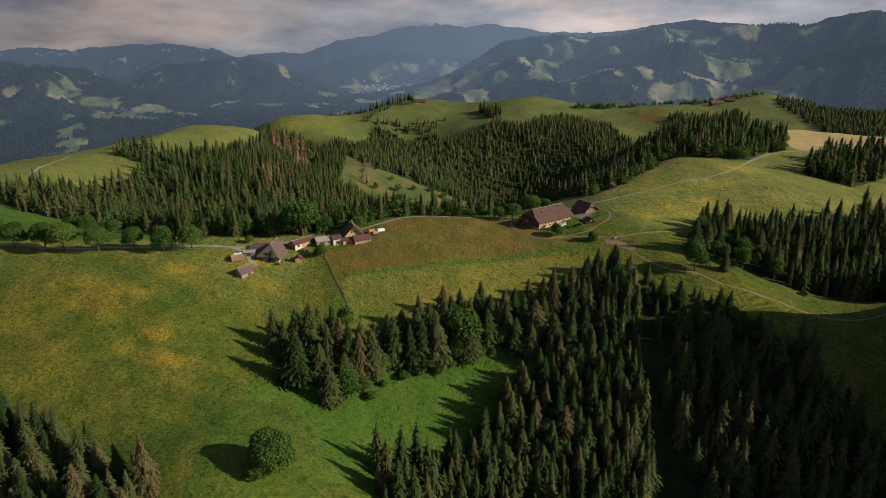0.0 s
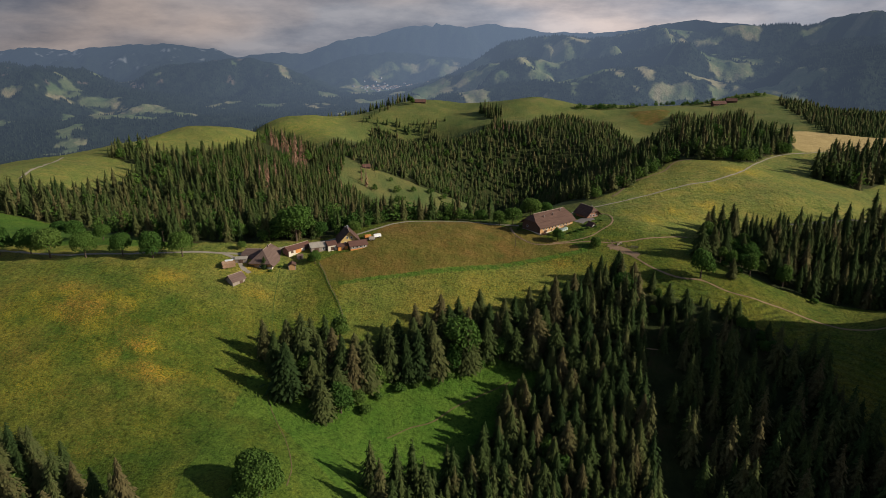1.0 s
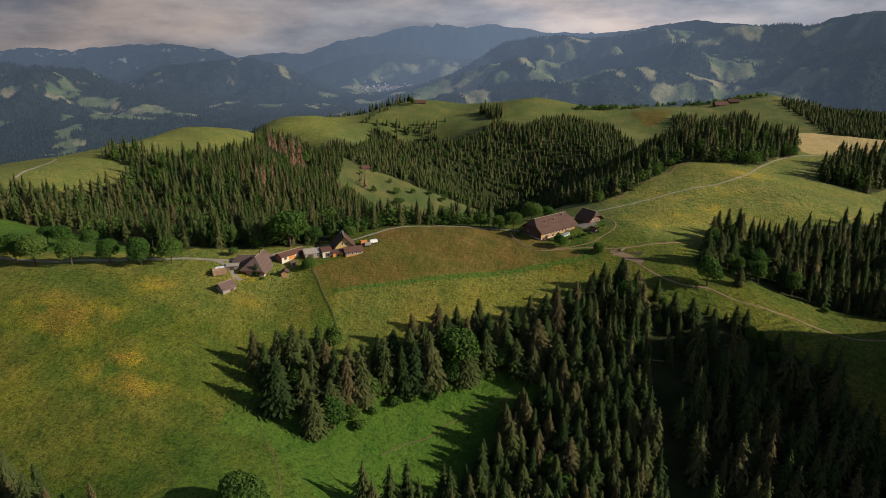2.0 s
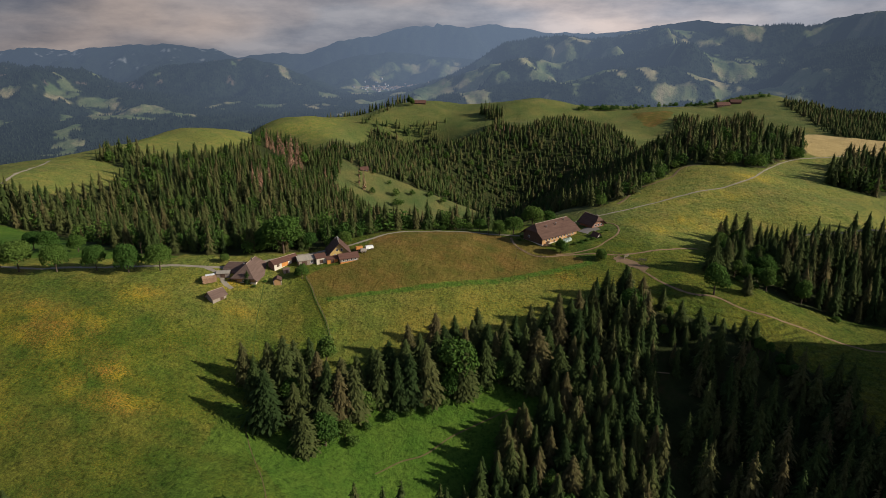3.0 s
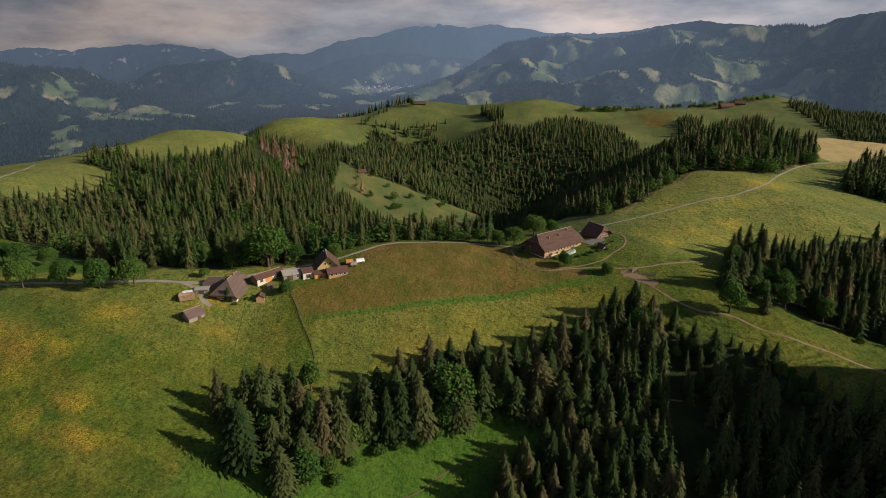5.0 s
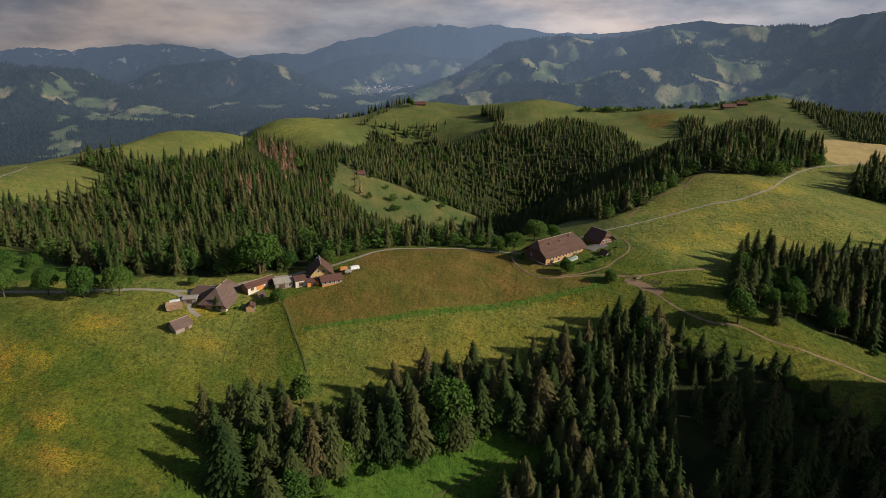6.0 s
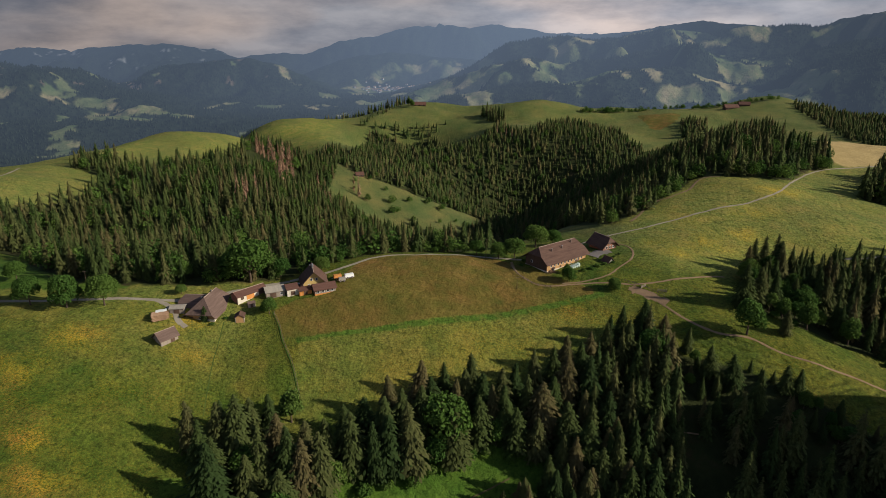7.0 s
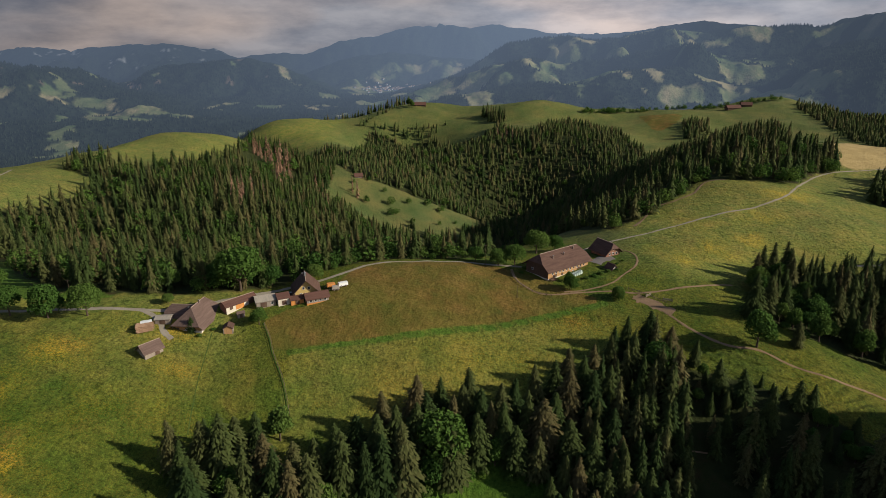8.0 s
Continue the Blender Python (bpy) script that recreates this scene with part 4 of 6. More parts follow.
mass("broadleaf_edge", "leafy trees along the edge of the hill wood", scatter([(108, 402), (122, 416), (137, 426), (150, 442), (166, 456), (180, 476), (210, 465), (240, 462), (268, 491), (290, 500), (286, 508), (238, 472), (210, 475), (176, 488), (158, 466), (140, 448), (120, 430), (102, 412)], 8, 23, keep=0.6), 12, FAR_LEAFY, LEAVES_MASS, 23)
mass("hill_bushes", "dark bushes and small spruces on the hill's edge", scatter([(-345, 612), (-336, 606), (-350, 640), (-360, 668), (-345, 680), (-340, 640)], 9, 24, keep=0.8), 12, FAR_SPRUCES, NEEDLES_MASS, 24)
mass("spruce_wood", "small dark wood on the green ridge slope", scatter([(525, 1422), (592, 1428), (559, 1338), (505, 1323)], 10, 28), 18, FAR_SPRUCES, NEEDLES_MASS, 28, girth=(1.1, 1.6))
mass("hedge_trees", "line of small trees down the ridge meadow", scatter([(-196, 1471), (-150, 1560), (-120, 1640), (-108, 1638), (-138, 1556), (-184, 1468), (-33, 1440), (20, 1500), (28, 1494)], 10, 29, keep=0.7), 14, FAR_SPRUCES, NEEDLES_MASS, 29, girth=(1.1, 1.6))
mass("clearing_trees", "scattered small trees on the valley clearing", scatter(CLEARING, 22, 25, keep=0.35), 11, FAR_LEAFY, LEAVES_MASS, 25)

# the grove by the steep meadow: where each spruce stands and how tall it is
GROVE_SPRUCES = [(-72, 227, 18), (-58, 206, 24), (-57, 226, 25), (-64, 233, 15), (-44, 200, 18), (-39, 219, 24), (-35, 217, 22), (-30, 220, 22), (-21, 228, 23), (-14, 226, 22), (-9, 229, 22), (-3, 230, 26),
                 (-11, 245, 19), (0, 254, 17), (1, 241, 21), (7, 237, 20), (12, 235, 21), (15, 241, 12), (8, 257, 14), (16, 253, 17), (20, 241, 20), (25, 246, 19), (33, 240, 17), (29, 244, 21), (33, 255, 19)]
MORE_SPRUCES = [(46, 250, 19), (52, 256, 21), (56, 246, 18), (50, 240, 20), (58, 262, 20), (63, 268, 19), (54, 268, 17), (60, 254, 22), (47, 232, 17), (56, 234, 20), (66, 258, 20), (70, 274, 17), (40, 238, 16), (22, 184, 15), (34, 196, 16), (46, 206, 17), (8, 172, 15), (38, 206, 13), (30, 188, 18), (48, 198, 19), (41, 259, 20), (42, 246, 21), (-48, 233, 20), (-66, 219, 19), (-50, 213, 17), (-44, 226, 21), (37, 250, 20), (-18, 238, 18), (-6, 240, 20), (48, 262, 18), (-62, 226, 21), (-53, 231, 20), (-48, 219, 22), (-40, 210, 17), (-30, 228, 19), (-24, 233, 20), (-12, 236, 21), (4, 247, 19), (12, 248, 18), (22, 250, 19), (28, 252, 20), (-60, 216, 18), (-35, 224, 21), (18, 259, 17),
                (79, 286, 14), (88, 285, 16), (80, 279, 12), (102, 275, 11), (106, 264, 13), (112, 258, 14), (116, 247, 19), (130, 255, 11), (134, 254, 11), (134, 301, 20), (142, 304, 18), (144, 284, 11), (73, 281, 14), (94, 280, 13)]
GROVE_LEAFY = [(-52, 220, 13), (-38, 205, 13), (-44, 242, 12), (9, 239, 21), (6, 234, 12), (-21, 224, 6), (-32, 211, 7), (-26, 222, 10), (26, 241, 10), (87, 273, 13), (128, 282, 15), (149, 296, 9), (157, 300, 8), (165, 296, 7)]
for k, (x, y, tall) in enumerate(GROVE_SPRUCES + MORE_SPRUCES):
    tree("spruce", x, y, tall, "tall spruce with drooping boughs at the grove's edge", "grove of spruces", (k * 7) % 4, 1.22 + 0.4 * ((k * 5) % 3) / 2)
for k, (x, y, tall) in enumerate(GROVE_LEAFY):
    tree("broadleaf_tree", x, y, tall, "leafy bright green tree among the spruces", "broadleaf trees in the woods", k % 3)

# low bushes along the grove's foot and the wood's edges
SHRUBS = [(-64, 206, 3), (-47, 199, 3.5), (-41, 200, 4), (-29, 208, 4), (-25, 216, 3), (-17, 221, 4), (-10, 224, 3), (-2, 226, 4), (4, 230, 3.5), (11, 233, 3), (17, 237, 4), (22, 238, 3), (30, 237, 3.5), (38, 238, 4),
          (150, 290, 4), (146, 296, 3), (182, 275, 3), (152, 306, 5), (158, 312, 4), (140, 240, 4), (162, 230, 4), (-22, 228, 5)]
for k, (x, y, tall) in enumerate(SHRUBS):
    tree("shrub", x, y, tall, "low leafy bush on the grass by the wood", "bushes along the woods", k % 3, 1.3)

# woods near by stand tree by tree
taken = [(x, y) for x, y, _ in GROVE_SPRUCES + MORE_SPRUCES + GROVE_LEAFY]


def free(spots, gap=4.0):
    return [q for q in spots if min(math.hypot(q[0] - x, q[1] - y) for x, y in taken) > gap]


near = [(x, y, "spruces in the near wood") for x, y in zip(*scatter(WOOD_NEAR, 6.3, 12))]
gully = free([(x, y, "spruces in the gully") for x, y in zip(*scatter(WOOD_GULLY, 4.9, 13, keep=0.92))])
gully.sort(key=lambda q: math.hypot(q[0] - 40, q[1] - 215))
shade = free([(x, y, "spruces in the shade") for x, y in zip(*scatter(WOOD_SHADE, 5.7, 15, keep=0.75))])
shade.sort(key=lambda q: -q[1] - 0.35 * q[0])
slope = free([(x, y, "spruces behind the rise") for x, y in zip(*scatter(WOOD_SLOPE, 5.6, 14, keep=0.9))])
slope.sort(key=lambda q: q[0])
near += gully[:98] + slope[:40] + shade[:32]
for x, y, group in near:
    if rng.uniform() < (0.3 if group == "spruces behind the rise" else 0.24 if group == "spruces in the shade" else 0.1):
        tree("broadleaf_tree", x, y, rng.uniform(5, 8) if group == "spruces in the shade" else rng.uniform(8, 13), "leafy green tree between dark spruces", "broadleaf trees in the woods", int(rng.integers(3)))
    else:
        tall = rng.uniform(13, 21)
        if group == "spruces in the shade":
            tall = min(17.0, max(5.0, 0.30 * (276 - 0.35 * (x - 100) - y) + 3)) * rng.uniform(0.75, 1.15)
        elif group == "spruces in the gully" and y > 258:
            tall *= 0.68
        tree("spruce", x, y, tall, "dark green spruce in the wood with drooping boughs", group, int(rng.integers(4)), rng.uniform(0.95, 1.35))
rest = gully[98:] + slope[40:] + shade[32:]
mass("spruce_wood", "dark spruces further down the shaded gully", (np.array([q[0] for q in rest]), np.array([q[1] for q in rest])), 18, MID_SPRUCES, NEEDLES_MASS, 5, girth=(0.9, 1.25))
mass("spruce_wood", "small spruce wood at the field's corner", scatter(WOOD_CORNER, 6, 6), 17, WOOD_SPRUCES, NEEDLES_MASS, 6, girth=(1.0, 1.4))
mass("leafy_wood", "leafy trees at the field's corner", scatter(WOOD_CORNER, 13, 61, keep=0.5), 11, FAR_LEAFY, LEAVES_MASS, 61)
tree("round_tree", -52, 149, 14.8, "dense round broadleaf tree alone on the meadow", "", 9)
for x, y in [(-230, 290), (-219, 287), (-204, 288), (-190, 281), (-172, 280), (-155, 282), (-140, 281), (-127, 284)]:
    tree("broadleaf_tree", x, y, rng.uniform(12, 16), "leafy green roadside tree with a pale trunk", "trees along the road", 4 + int(rng.integers(3)), rng.uniform(0.82, 1.02))
for x, y, tall in [(-196, 312, 11), (-208, 318, 10), (-180, 310, 9)]:
    tree("broadleaf_tree", x, y, tall, "leafy tree behind the road on green pasture", "trees behind the road", 5)
FARM_TREES = [(43, 352, 11), (35, 351, 9), (24, 356, 8), (57, 375, 13), (67, 379, 9), (65, 325, 7), (106, 407, 6), (-77, 310, 20), (-63, 288, 7), (-102, 297, 4.5), (-48, 321, 8), (-90, 318, 10), (-108, 312, 9), (-66, 318, 9)]
for k, (x, y, tall) in enumerate(FARM_TREES):
    tree("broadleaf_tree", x, y, tall, "big leafy tree behind the farm buildings" if tall > 15 else "leafy tree beside the farm", "trees by the farms", 4 + k % 3, 1.05)
tree("spruce", -86.5, 281, 6.5, "small conifer in front of the barn", "", 2, 1.5)

# ---- tracks, roads and fences ----


def smooth_line(points, step):
    """A rounded line through points, in even steps."""
    p = np.array([points[0], *points, points[-1]], float)
    out = []
    for k in range(1, len(p) - 2):
        a, b, c, d = p[k - 1], p[k], p[k + 1], p[k + 2]
        for s in np.linspace(0, 1, max(2, int(np.linalg.norm(c - b) / step)), endpoint=False):
            out.append(0.5 * (2 * b + (c - a) * s + (2 * a - 5 * b + 4 * c - d) * s * s + (3 * b - a - 3 * c + d) * s**3))
    return np.array(out + [p[-2]])


def way(name, label, points, width, mat, lift=0.16, ragged=0.22, kind="structure"):
    """A track laid on the ground, ragged at its edges."""
    line = smooth_line(points, 1.2)
    along = np.gradient(line, axis=0)
    along /= np.linalg.norm(along, axis=1)[:, None]
    across = np.stack([-along[:, 1], along[:, 0]], -1)
    cols = 5
    shift = np.tile((np.arange(cols) / (cols - 1) - 0.5) * width, (len(line), 1))
    for q in (0, cols - 1):
        shift[:, q] *= 1 + ragged * 2 * wobble(line[:, 0], line[:, 1] + q * 50, 1.7, 9)
    x, y = line[:, :1] + across[:, :1] * shift, line[:, 1:] + across[:, 1:] * shift
    verts = np.stack([x, y, height(x, y) + np.array([-0.10, 0.45 * lift, 0.5 * lift, 0.45 * lift, -0.10])], -1).reshape(-1, 3)
    faces = [(k * cols + q, k * cols + q + 1, (k + 1) * cols + q + 1, (k + 1) * cols + q) for k in range(len(line) - 1) for q in range(cols - 1)]
    faces = [f[::-1] for f in faces]
    return tagged(new(name, mesh_of(name, verts, faces, mat)), label, "road" if "road" in name else "track", kind=kind)


way("road", "pale gravel road past the farm buildings", [(-262, 300), (-225, 294), (-203, 289), (-183, 285), (-161, 285), (-133, 289), (-108, 291), (-96, 293), (-84, 300), (-66, 309), (-44, 322), (-34, 331), (-26, 339), (-8, 346), (14, 352), (36, 351), (48, 349)], 2.9, GRAVEL)
way("farm_track", "gravel way down to the log pile", [(-110, 291), (-101, 286), (-97, 280), (-92, 276)], 3.2, GRAVEL)
way("hill_road", "narrow gravel road up the meadow hill", [(80, 372), (90, 379), (102, 384), (119, 389), (135, 396), (150, 402), (166, 407), (190, 415), (214, 431), (237, 458), (265, 486), (285, 499), (311, 506), (328, 512), (360, 522)], 1.9, GRAVEL)
way("farmyard", "grey paved farmyard beside the farmhouse", [(82, 351), (87, 356), (92, 358)], 9.0, plain_material("yard_paving", (0.13, 0.11, 0.10), (0.2, 0.175, 0.16), 0.8, 0.9), 0.22)
way("farm_track", "bare earth track round the small barn", [(99, 368), (103, 362), (103, 353), (99, 344), (91, 336), (84, 328), (72, 324), (62, 323)], 1.3, EARTH, 0.2)
way("farm_track", "bare earth track across the meadow", [(139, 329), (116, 323), (96, 319), (84, 321), (70, 322), (55, 321), (47, 325), (42, 334), (41, 346)], 1.5, EARTH, 0.22)
way("earth_track", "trodden earth track along the grassy rise", [(91, 317), (96, 312), (100, 306), (107, 294), (116, 284), (129, 280), (138, 273), (150, 267), (167, 261), (182, 255), (206, 246), (240, 236)], 1.6, EARTH)
way("worn_patch", "patch of bare trodden earth where tracks meet", [(92, 317), (97, 311), (104, 304)], 7.0, EARTH, 0.14, 0.4)
way("footpath", "narrow worn footpath down the meadow", [(-66, 206), (-62, 197), (-57, 188), (-52, 179), (-47, 166), (-46, 156)], 0.45, plain_material("worn_sod", (0.06, 0.055, 0.022), (0.15, 0.10, 0.05), 1.5, 0.95), 0.14, 0.6)
# trodden sod, darker than the other earth: tree shade put into its colour
way("wood_track", "earth track from the meadow into the wood", [(-20, 198), (-12, 205), (-4, 209), (5, 217), (11, 221), (20, 226), (30, 231)], 0.7, plain_material("trodden_shaded_sod", (0.065, 0.062, 0.022), (0.135, 0.105, 0.045), 1.5, 0.95), 0.16, 0.25)
way("wood_track", "earth track through the shaded gully", [(82, 243), (88, 245), (96, 243)], 0.7, EARTH)
way("field_track", "light track along the wood's upper edge", [(205, 357), (225, 357), (238, 358), (255, 364), (290, 372), (330, 384)], 2.0, GRAVEL)
way("hill_track", "pale track over the western hill", [(-352, 495), (-360, 522), (-365, 547), (-372, 575), (-380, 600)], 3.0, GRAVEL)
way("ridge_track", "earth bank along the rise above the wood", [(116, 404), (122, 411), (134, 430), (143, 439), (152, 441), (168, 453), (182, 470), (196, 471)], 2.2, EARTH, 0.2, 0.3)

FENCE_WOOD = plain_material("weathered_fence_wood", (0.10, 0.075, 0.055), (0.2, 0.16, 0.12), 4, 0.95)


def block(sx, sy, sz, base=0.0, chamfer=0.0):
    """The corners and faces of a block that stands on base."""
    c = chamfer
    v = [(-sx, -sy, base), (sx, -sy, base), (sx, sy, base), (-sx, sy, base), (-sx + c, -sy + c, base + sz), (sx - c, -sy + c, base + sz), (sx - c, sy - c, base + sz), (-sx + c, sy - c, base + sz)]
    return v, [(0, 3, 2, 1), (4, 5, 6, 7), (0, 1, 5, 4), (1, 2, 6, 5), (2, 3, 7, 6), (3, 0, 4, 7)]


POST = mesh_of("post", *block(0.09, 0.09, 1.5, -0.3, 0.02), FENCE_WOOD)


def fence(label, points, gap=2.4, rails=2):
    line = smooth_line(points, gap)
    ob = new("fence")
    ob.location = (*line[0], float(height(*line[0])))
    tagged(ob, label, "fence")
    tops = []
    for x, y in line:
        z = float(height(x, y))
        p = part("post", POST, ob)
        p.location = (x - ob.location.x, y - ob.location.y, z - ob.location.z)
        p.rotation_euler = (rng.uniform(-0.06, 0.06), rng.uniform(-0.06, 0.06), rng.uniform(0, 3))
        tops.append(Vector(p.location))
    for a, b in zip(tops, tops[1:]):
        for k in range(rails):
            d = b - a
            v, f = block(d.length / 2 + 0.1, 0.03, 0.1)
            rail = part("rail", mesh_of("rail", v, f, FENCE_WOOD), ob)
            rail.matrix_local = Matrix.Translation((a + b) / 2 + Vector((0, 0, 0.55 + 0.42 * k))) @ d.to_track_quat("X", "Z").to_matrix().to_4x4()
    return ob


fence("old wooden fence with dark grass along the field", [(-61, 288), (-57, 281), (-54, 274), (-50, 267), (-47, 261), (-43, 251)])
fence("wooden fence beside the earth track", [(90, 322), (94, 319), (99, 314), (104, 309)])
fence("wooden fence below the farmhouse", [(40, 340), (42, 331), (48, 323), (56, 319)])
way("grass_verge", "dark rank grass under the fence", [(-62, 289), (-57.5, 281), (-54.5, 274), (-50.5, 267), (-47.5, 261), (-43.5, 251)], 0.5, plain_material("rank_grass", (0.03, 0.06, 0.011), (0.062, 0.105, 0.018), 1.5, 0.95), 0.22, 0.4)
way("trodden_line", "faint trodden line through the meadow grass", [(-79, 281), (-78, 272), (-77, 262), (-75, 250), (-73, 240)], 0.6, plain_material("trodden_grass", (0.045, 0.078, 0.014), (0.085, 0.105, 0.022), 0.6, 0.95), 0.06, 0.8)


def pole(x, y, tall):
    ob = new("utility_pole")
    ob.location = (x, y, float(height(x, y)) - 0.3)
    part("pole", mesh_of("pole", *stem(tall, 0.13, 8, 3), BARK), ob)
    v, f = block(0.8, 0.05, 0.1, tall * 0.93)
    part("crossarm", mesh_of("crossarm", v, f, FENCE_WOOD), ob)
    return tagged(ob, "thin wooden utility pole beside the road", "pole", "utility poles")


for x, y, tall in [(28.5, 350.5, 11), (40.5, 317, 6), (-143, 300, 8), (-64, 326, 9)]:
    pole(x, y, tall)

# ---- farm buildings ----
ROOF_TILE = plain_material("brown_roof_tiles", (0.062, 0.034, 0.026), (0.140, 0.078, 0.058), 1.6, 0.8, 0.5, (0.4, 2.5, 2.5))
ROOF_OLD = plain_material("weathered_grey_brown_roof", (0.085, 0.053, 0.043), (0.170, 0.112, 0.092), 1.6, 0.85, 0.5, (0.4, 2.5, 2.5))
ROOF_RUST = plain_material("rust_red_roof", (0.075, 0.036, 0.028), (0.145, 0.072, 0.054), 1.6, 0.8, 0.4, (0.4, 2.5, 2.5))
ROOF_SHEET = plain_material("grey_sheet_roof", (0.22, 0.19, 0.165), (0.40, 0.34, 0.27), 1.2, 0.6, 0.3, (3, 0.4, 1))
PLANK_WARM = plain_material("warm_timber_boards", (0.32, 0.17, 0.075), (0.52, 0.30, 0.14), 2.5, 0.8, 0.4, (3, 3, 0.3))
PLANK_DARK = plain_material("dark_timber_boards", (0.07, 0.042, 0.03), (0.14, 0.085, 0.06), 2.5, 0.85, 0.4, (3, 3, 0.3))
PLANK_GREY = plain_material("silvered_timber_boards", (0.20, 0.155, 0.125), (0.34, 0.275, 0.225), 2.5, 0.9, 0.4, (3, 3, 0.3))
PLANK_RED = plain_material("red_brown_timber_boards", (0.20, 0.09, 0.06), (0.32, 0.16, 0.11), 2.5, 0.85, 0.4, (3, 3, 0.3))
ORANGE_BOARD = plain_material("orange_painted_boards", (0.46, 0.17, 0.04), (0.60, 0.26, 0.08), 2.0, 0.7, 0.2, (3, 3, 0.3))
YELLOW_WALL = plain_material("yellow_shingled_wall", (0.50, 0.34, 0.12), (0.64, 0.45, 0.18), 2.0, 0.8)
PLASTER = plain_material("pale_plaster", (0.50, 0.42, 0.33), (0.68, 0.60, 0.50), 1.2, 0.9)
STONE = plain_material("grey_stone", (0.22, 0.20, 0.18), (0.36, 0.33, 0.30), 2.0, 0.9)
WHITE = plain_material("white_sheet", (0.62, 0.60, 0.57), (0.82, 0.80, 0.77), 1.0, 0.5)
CHIMNEY = plain_material("sooty_brick", (0.12, 0.085, 0.07), (0.22, 0.16, 0.135), 3.0, 0.9)
RIDGE_TILE = plain_material("pale_ridge_tiles", (0.26, 0.18, 0.14), (0.40, 0.30, 0.23), 2.0, 0.8)
LOGS = plain_material("cut_logs", (0.20, 0.11, 0.07), (0.42, 0.27, 0.17), 5, 0.9)
GLASS, _n, _l, _b = material("dark_window_glass")
_b.inputs["Base Color"].default_value, _b.inputs["Roughness"].default_value = (0.03, 0.035, 0.04, 1), 0.08
METAL, _n, _l, _b = material("dull_metal")
_b.inputs["Base Color"].default_value, _b.inputs["Roughness"].default_value, _b.inputs["Metallic"].default_value = (0.35, 0.35, 0.36, 1), 0.5, 0.8


def gone(verts, faces, mat, name):
    return mesh_of(name, verts, faces, mat)


def slab(outline, thick):
    """A sloping sheet of some thickness over an outline of corners, seen from above against the clock."""
    n = len(outline)
    verts = [tuple(p) for p in outline] + [(p[0], p[1], p[2] - thick) for p in outline]
    faces = [tuple(range(n)), tuple(range(2 * n - 1, n - 1, -1))]
    faces += [(k, k + n, (k + 1) % n + n, (k + 1) % n) for k in range(n)]
    return verts, faces


def seat(x, y, reach):
    """The lowest ground under a building, to found it on."""
    return float(min(height(x + dx, y + dy) for dx in (-reach, 0, reach) for dy in (-reach, 0, reach)))


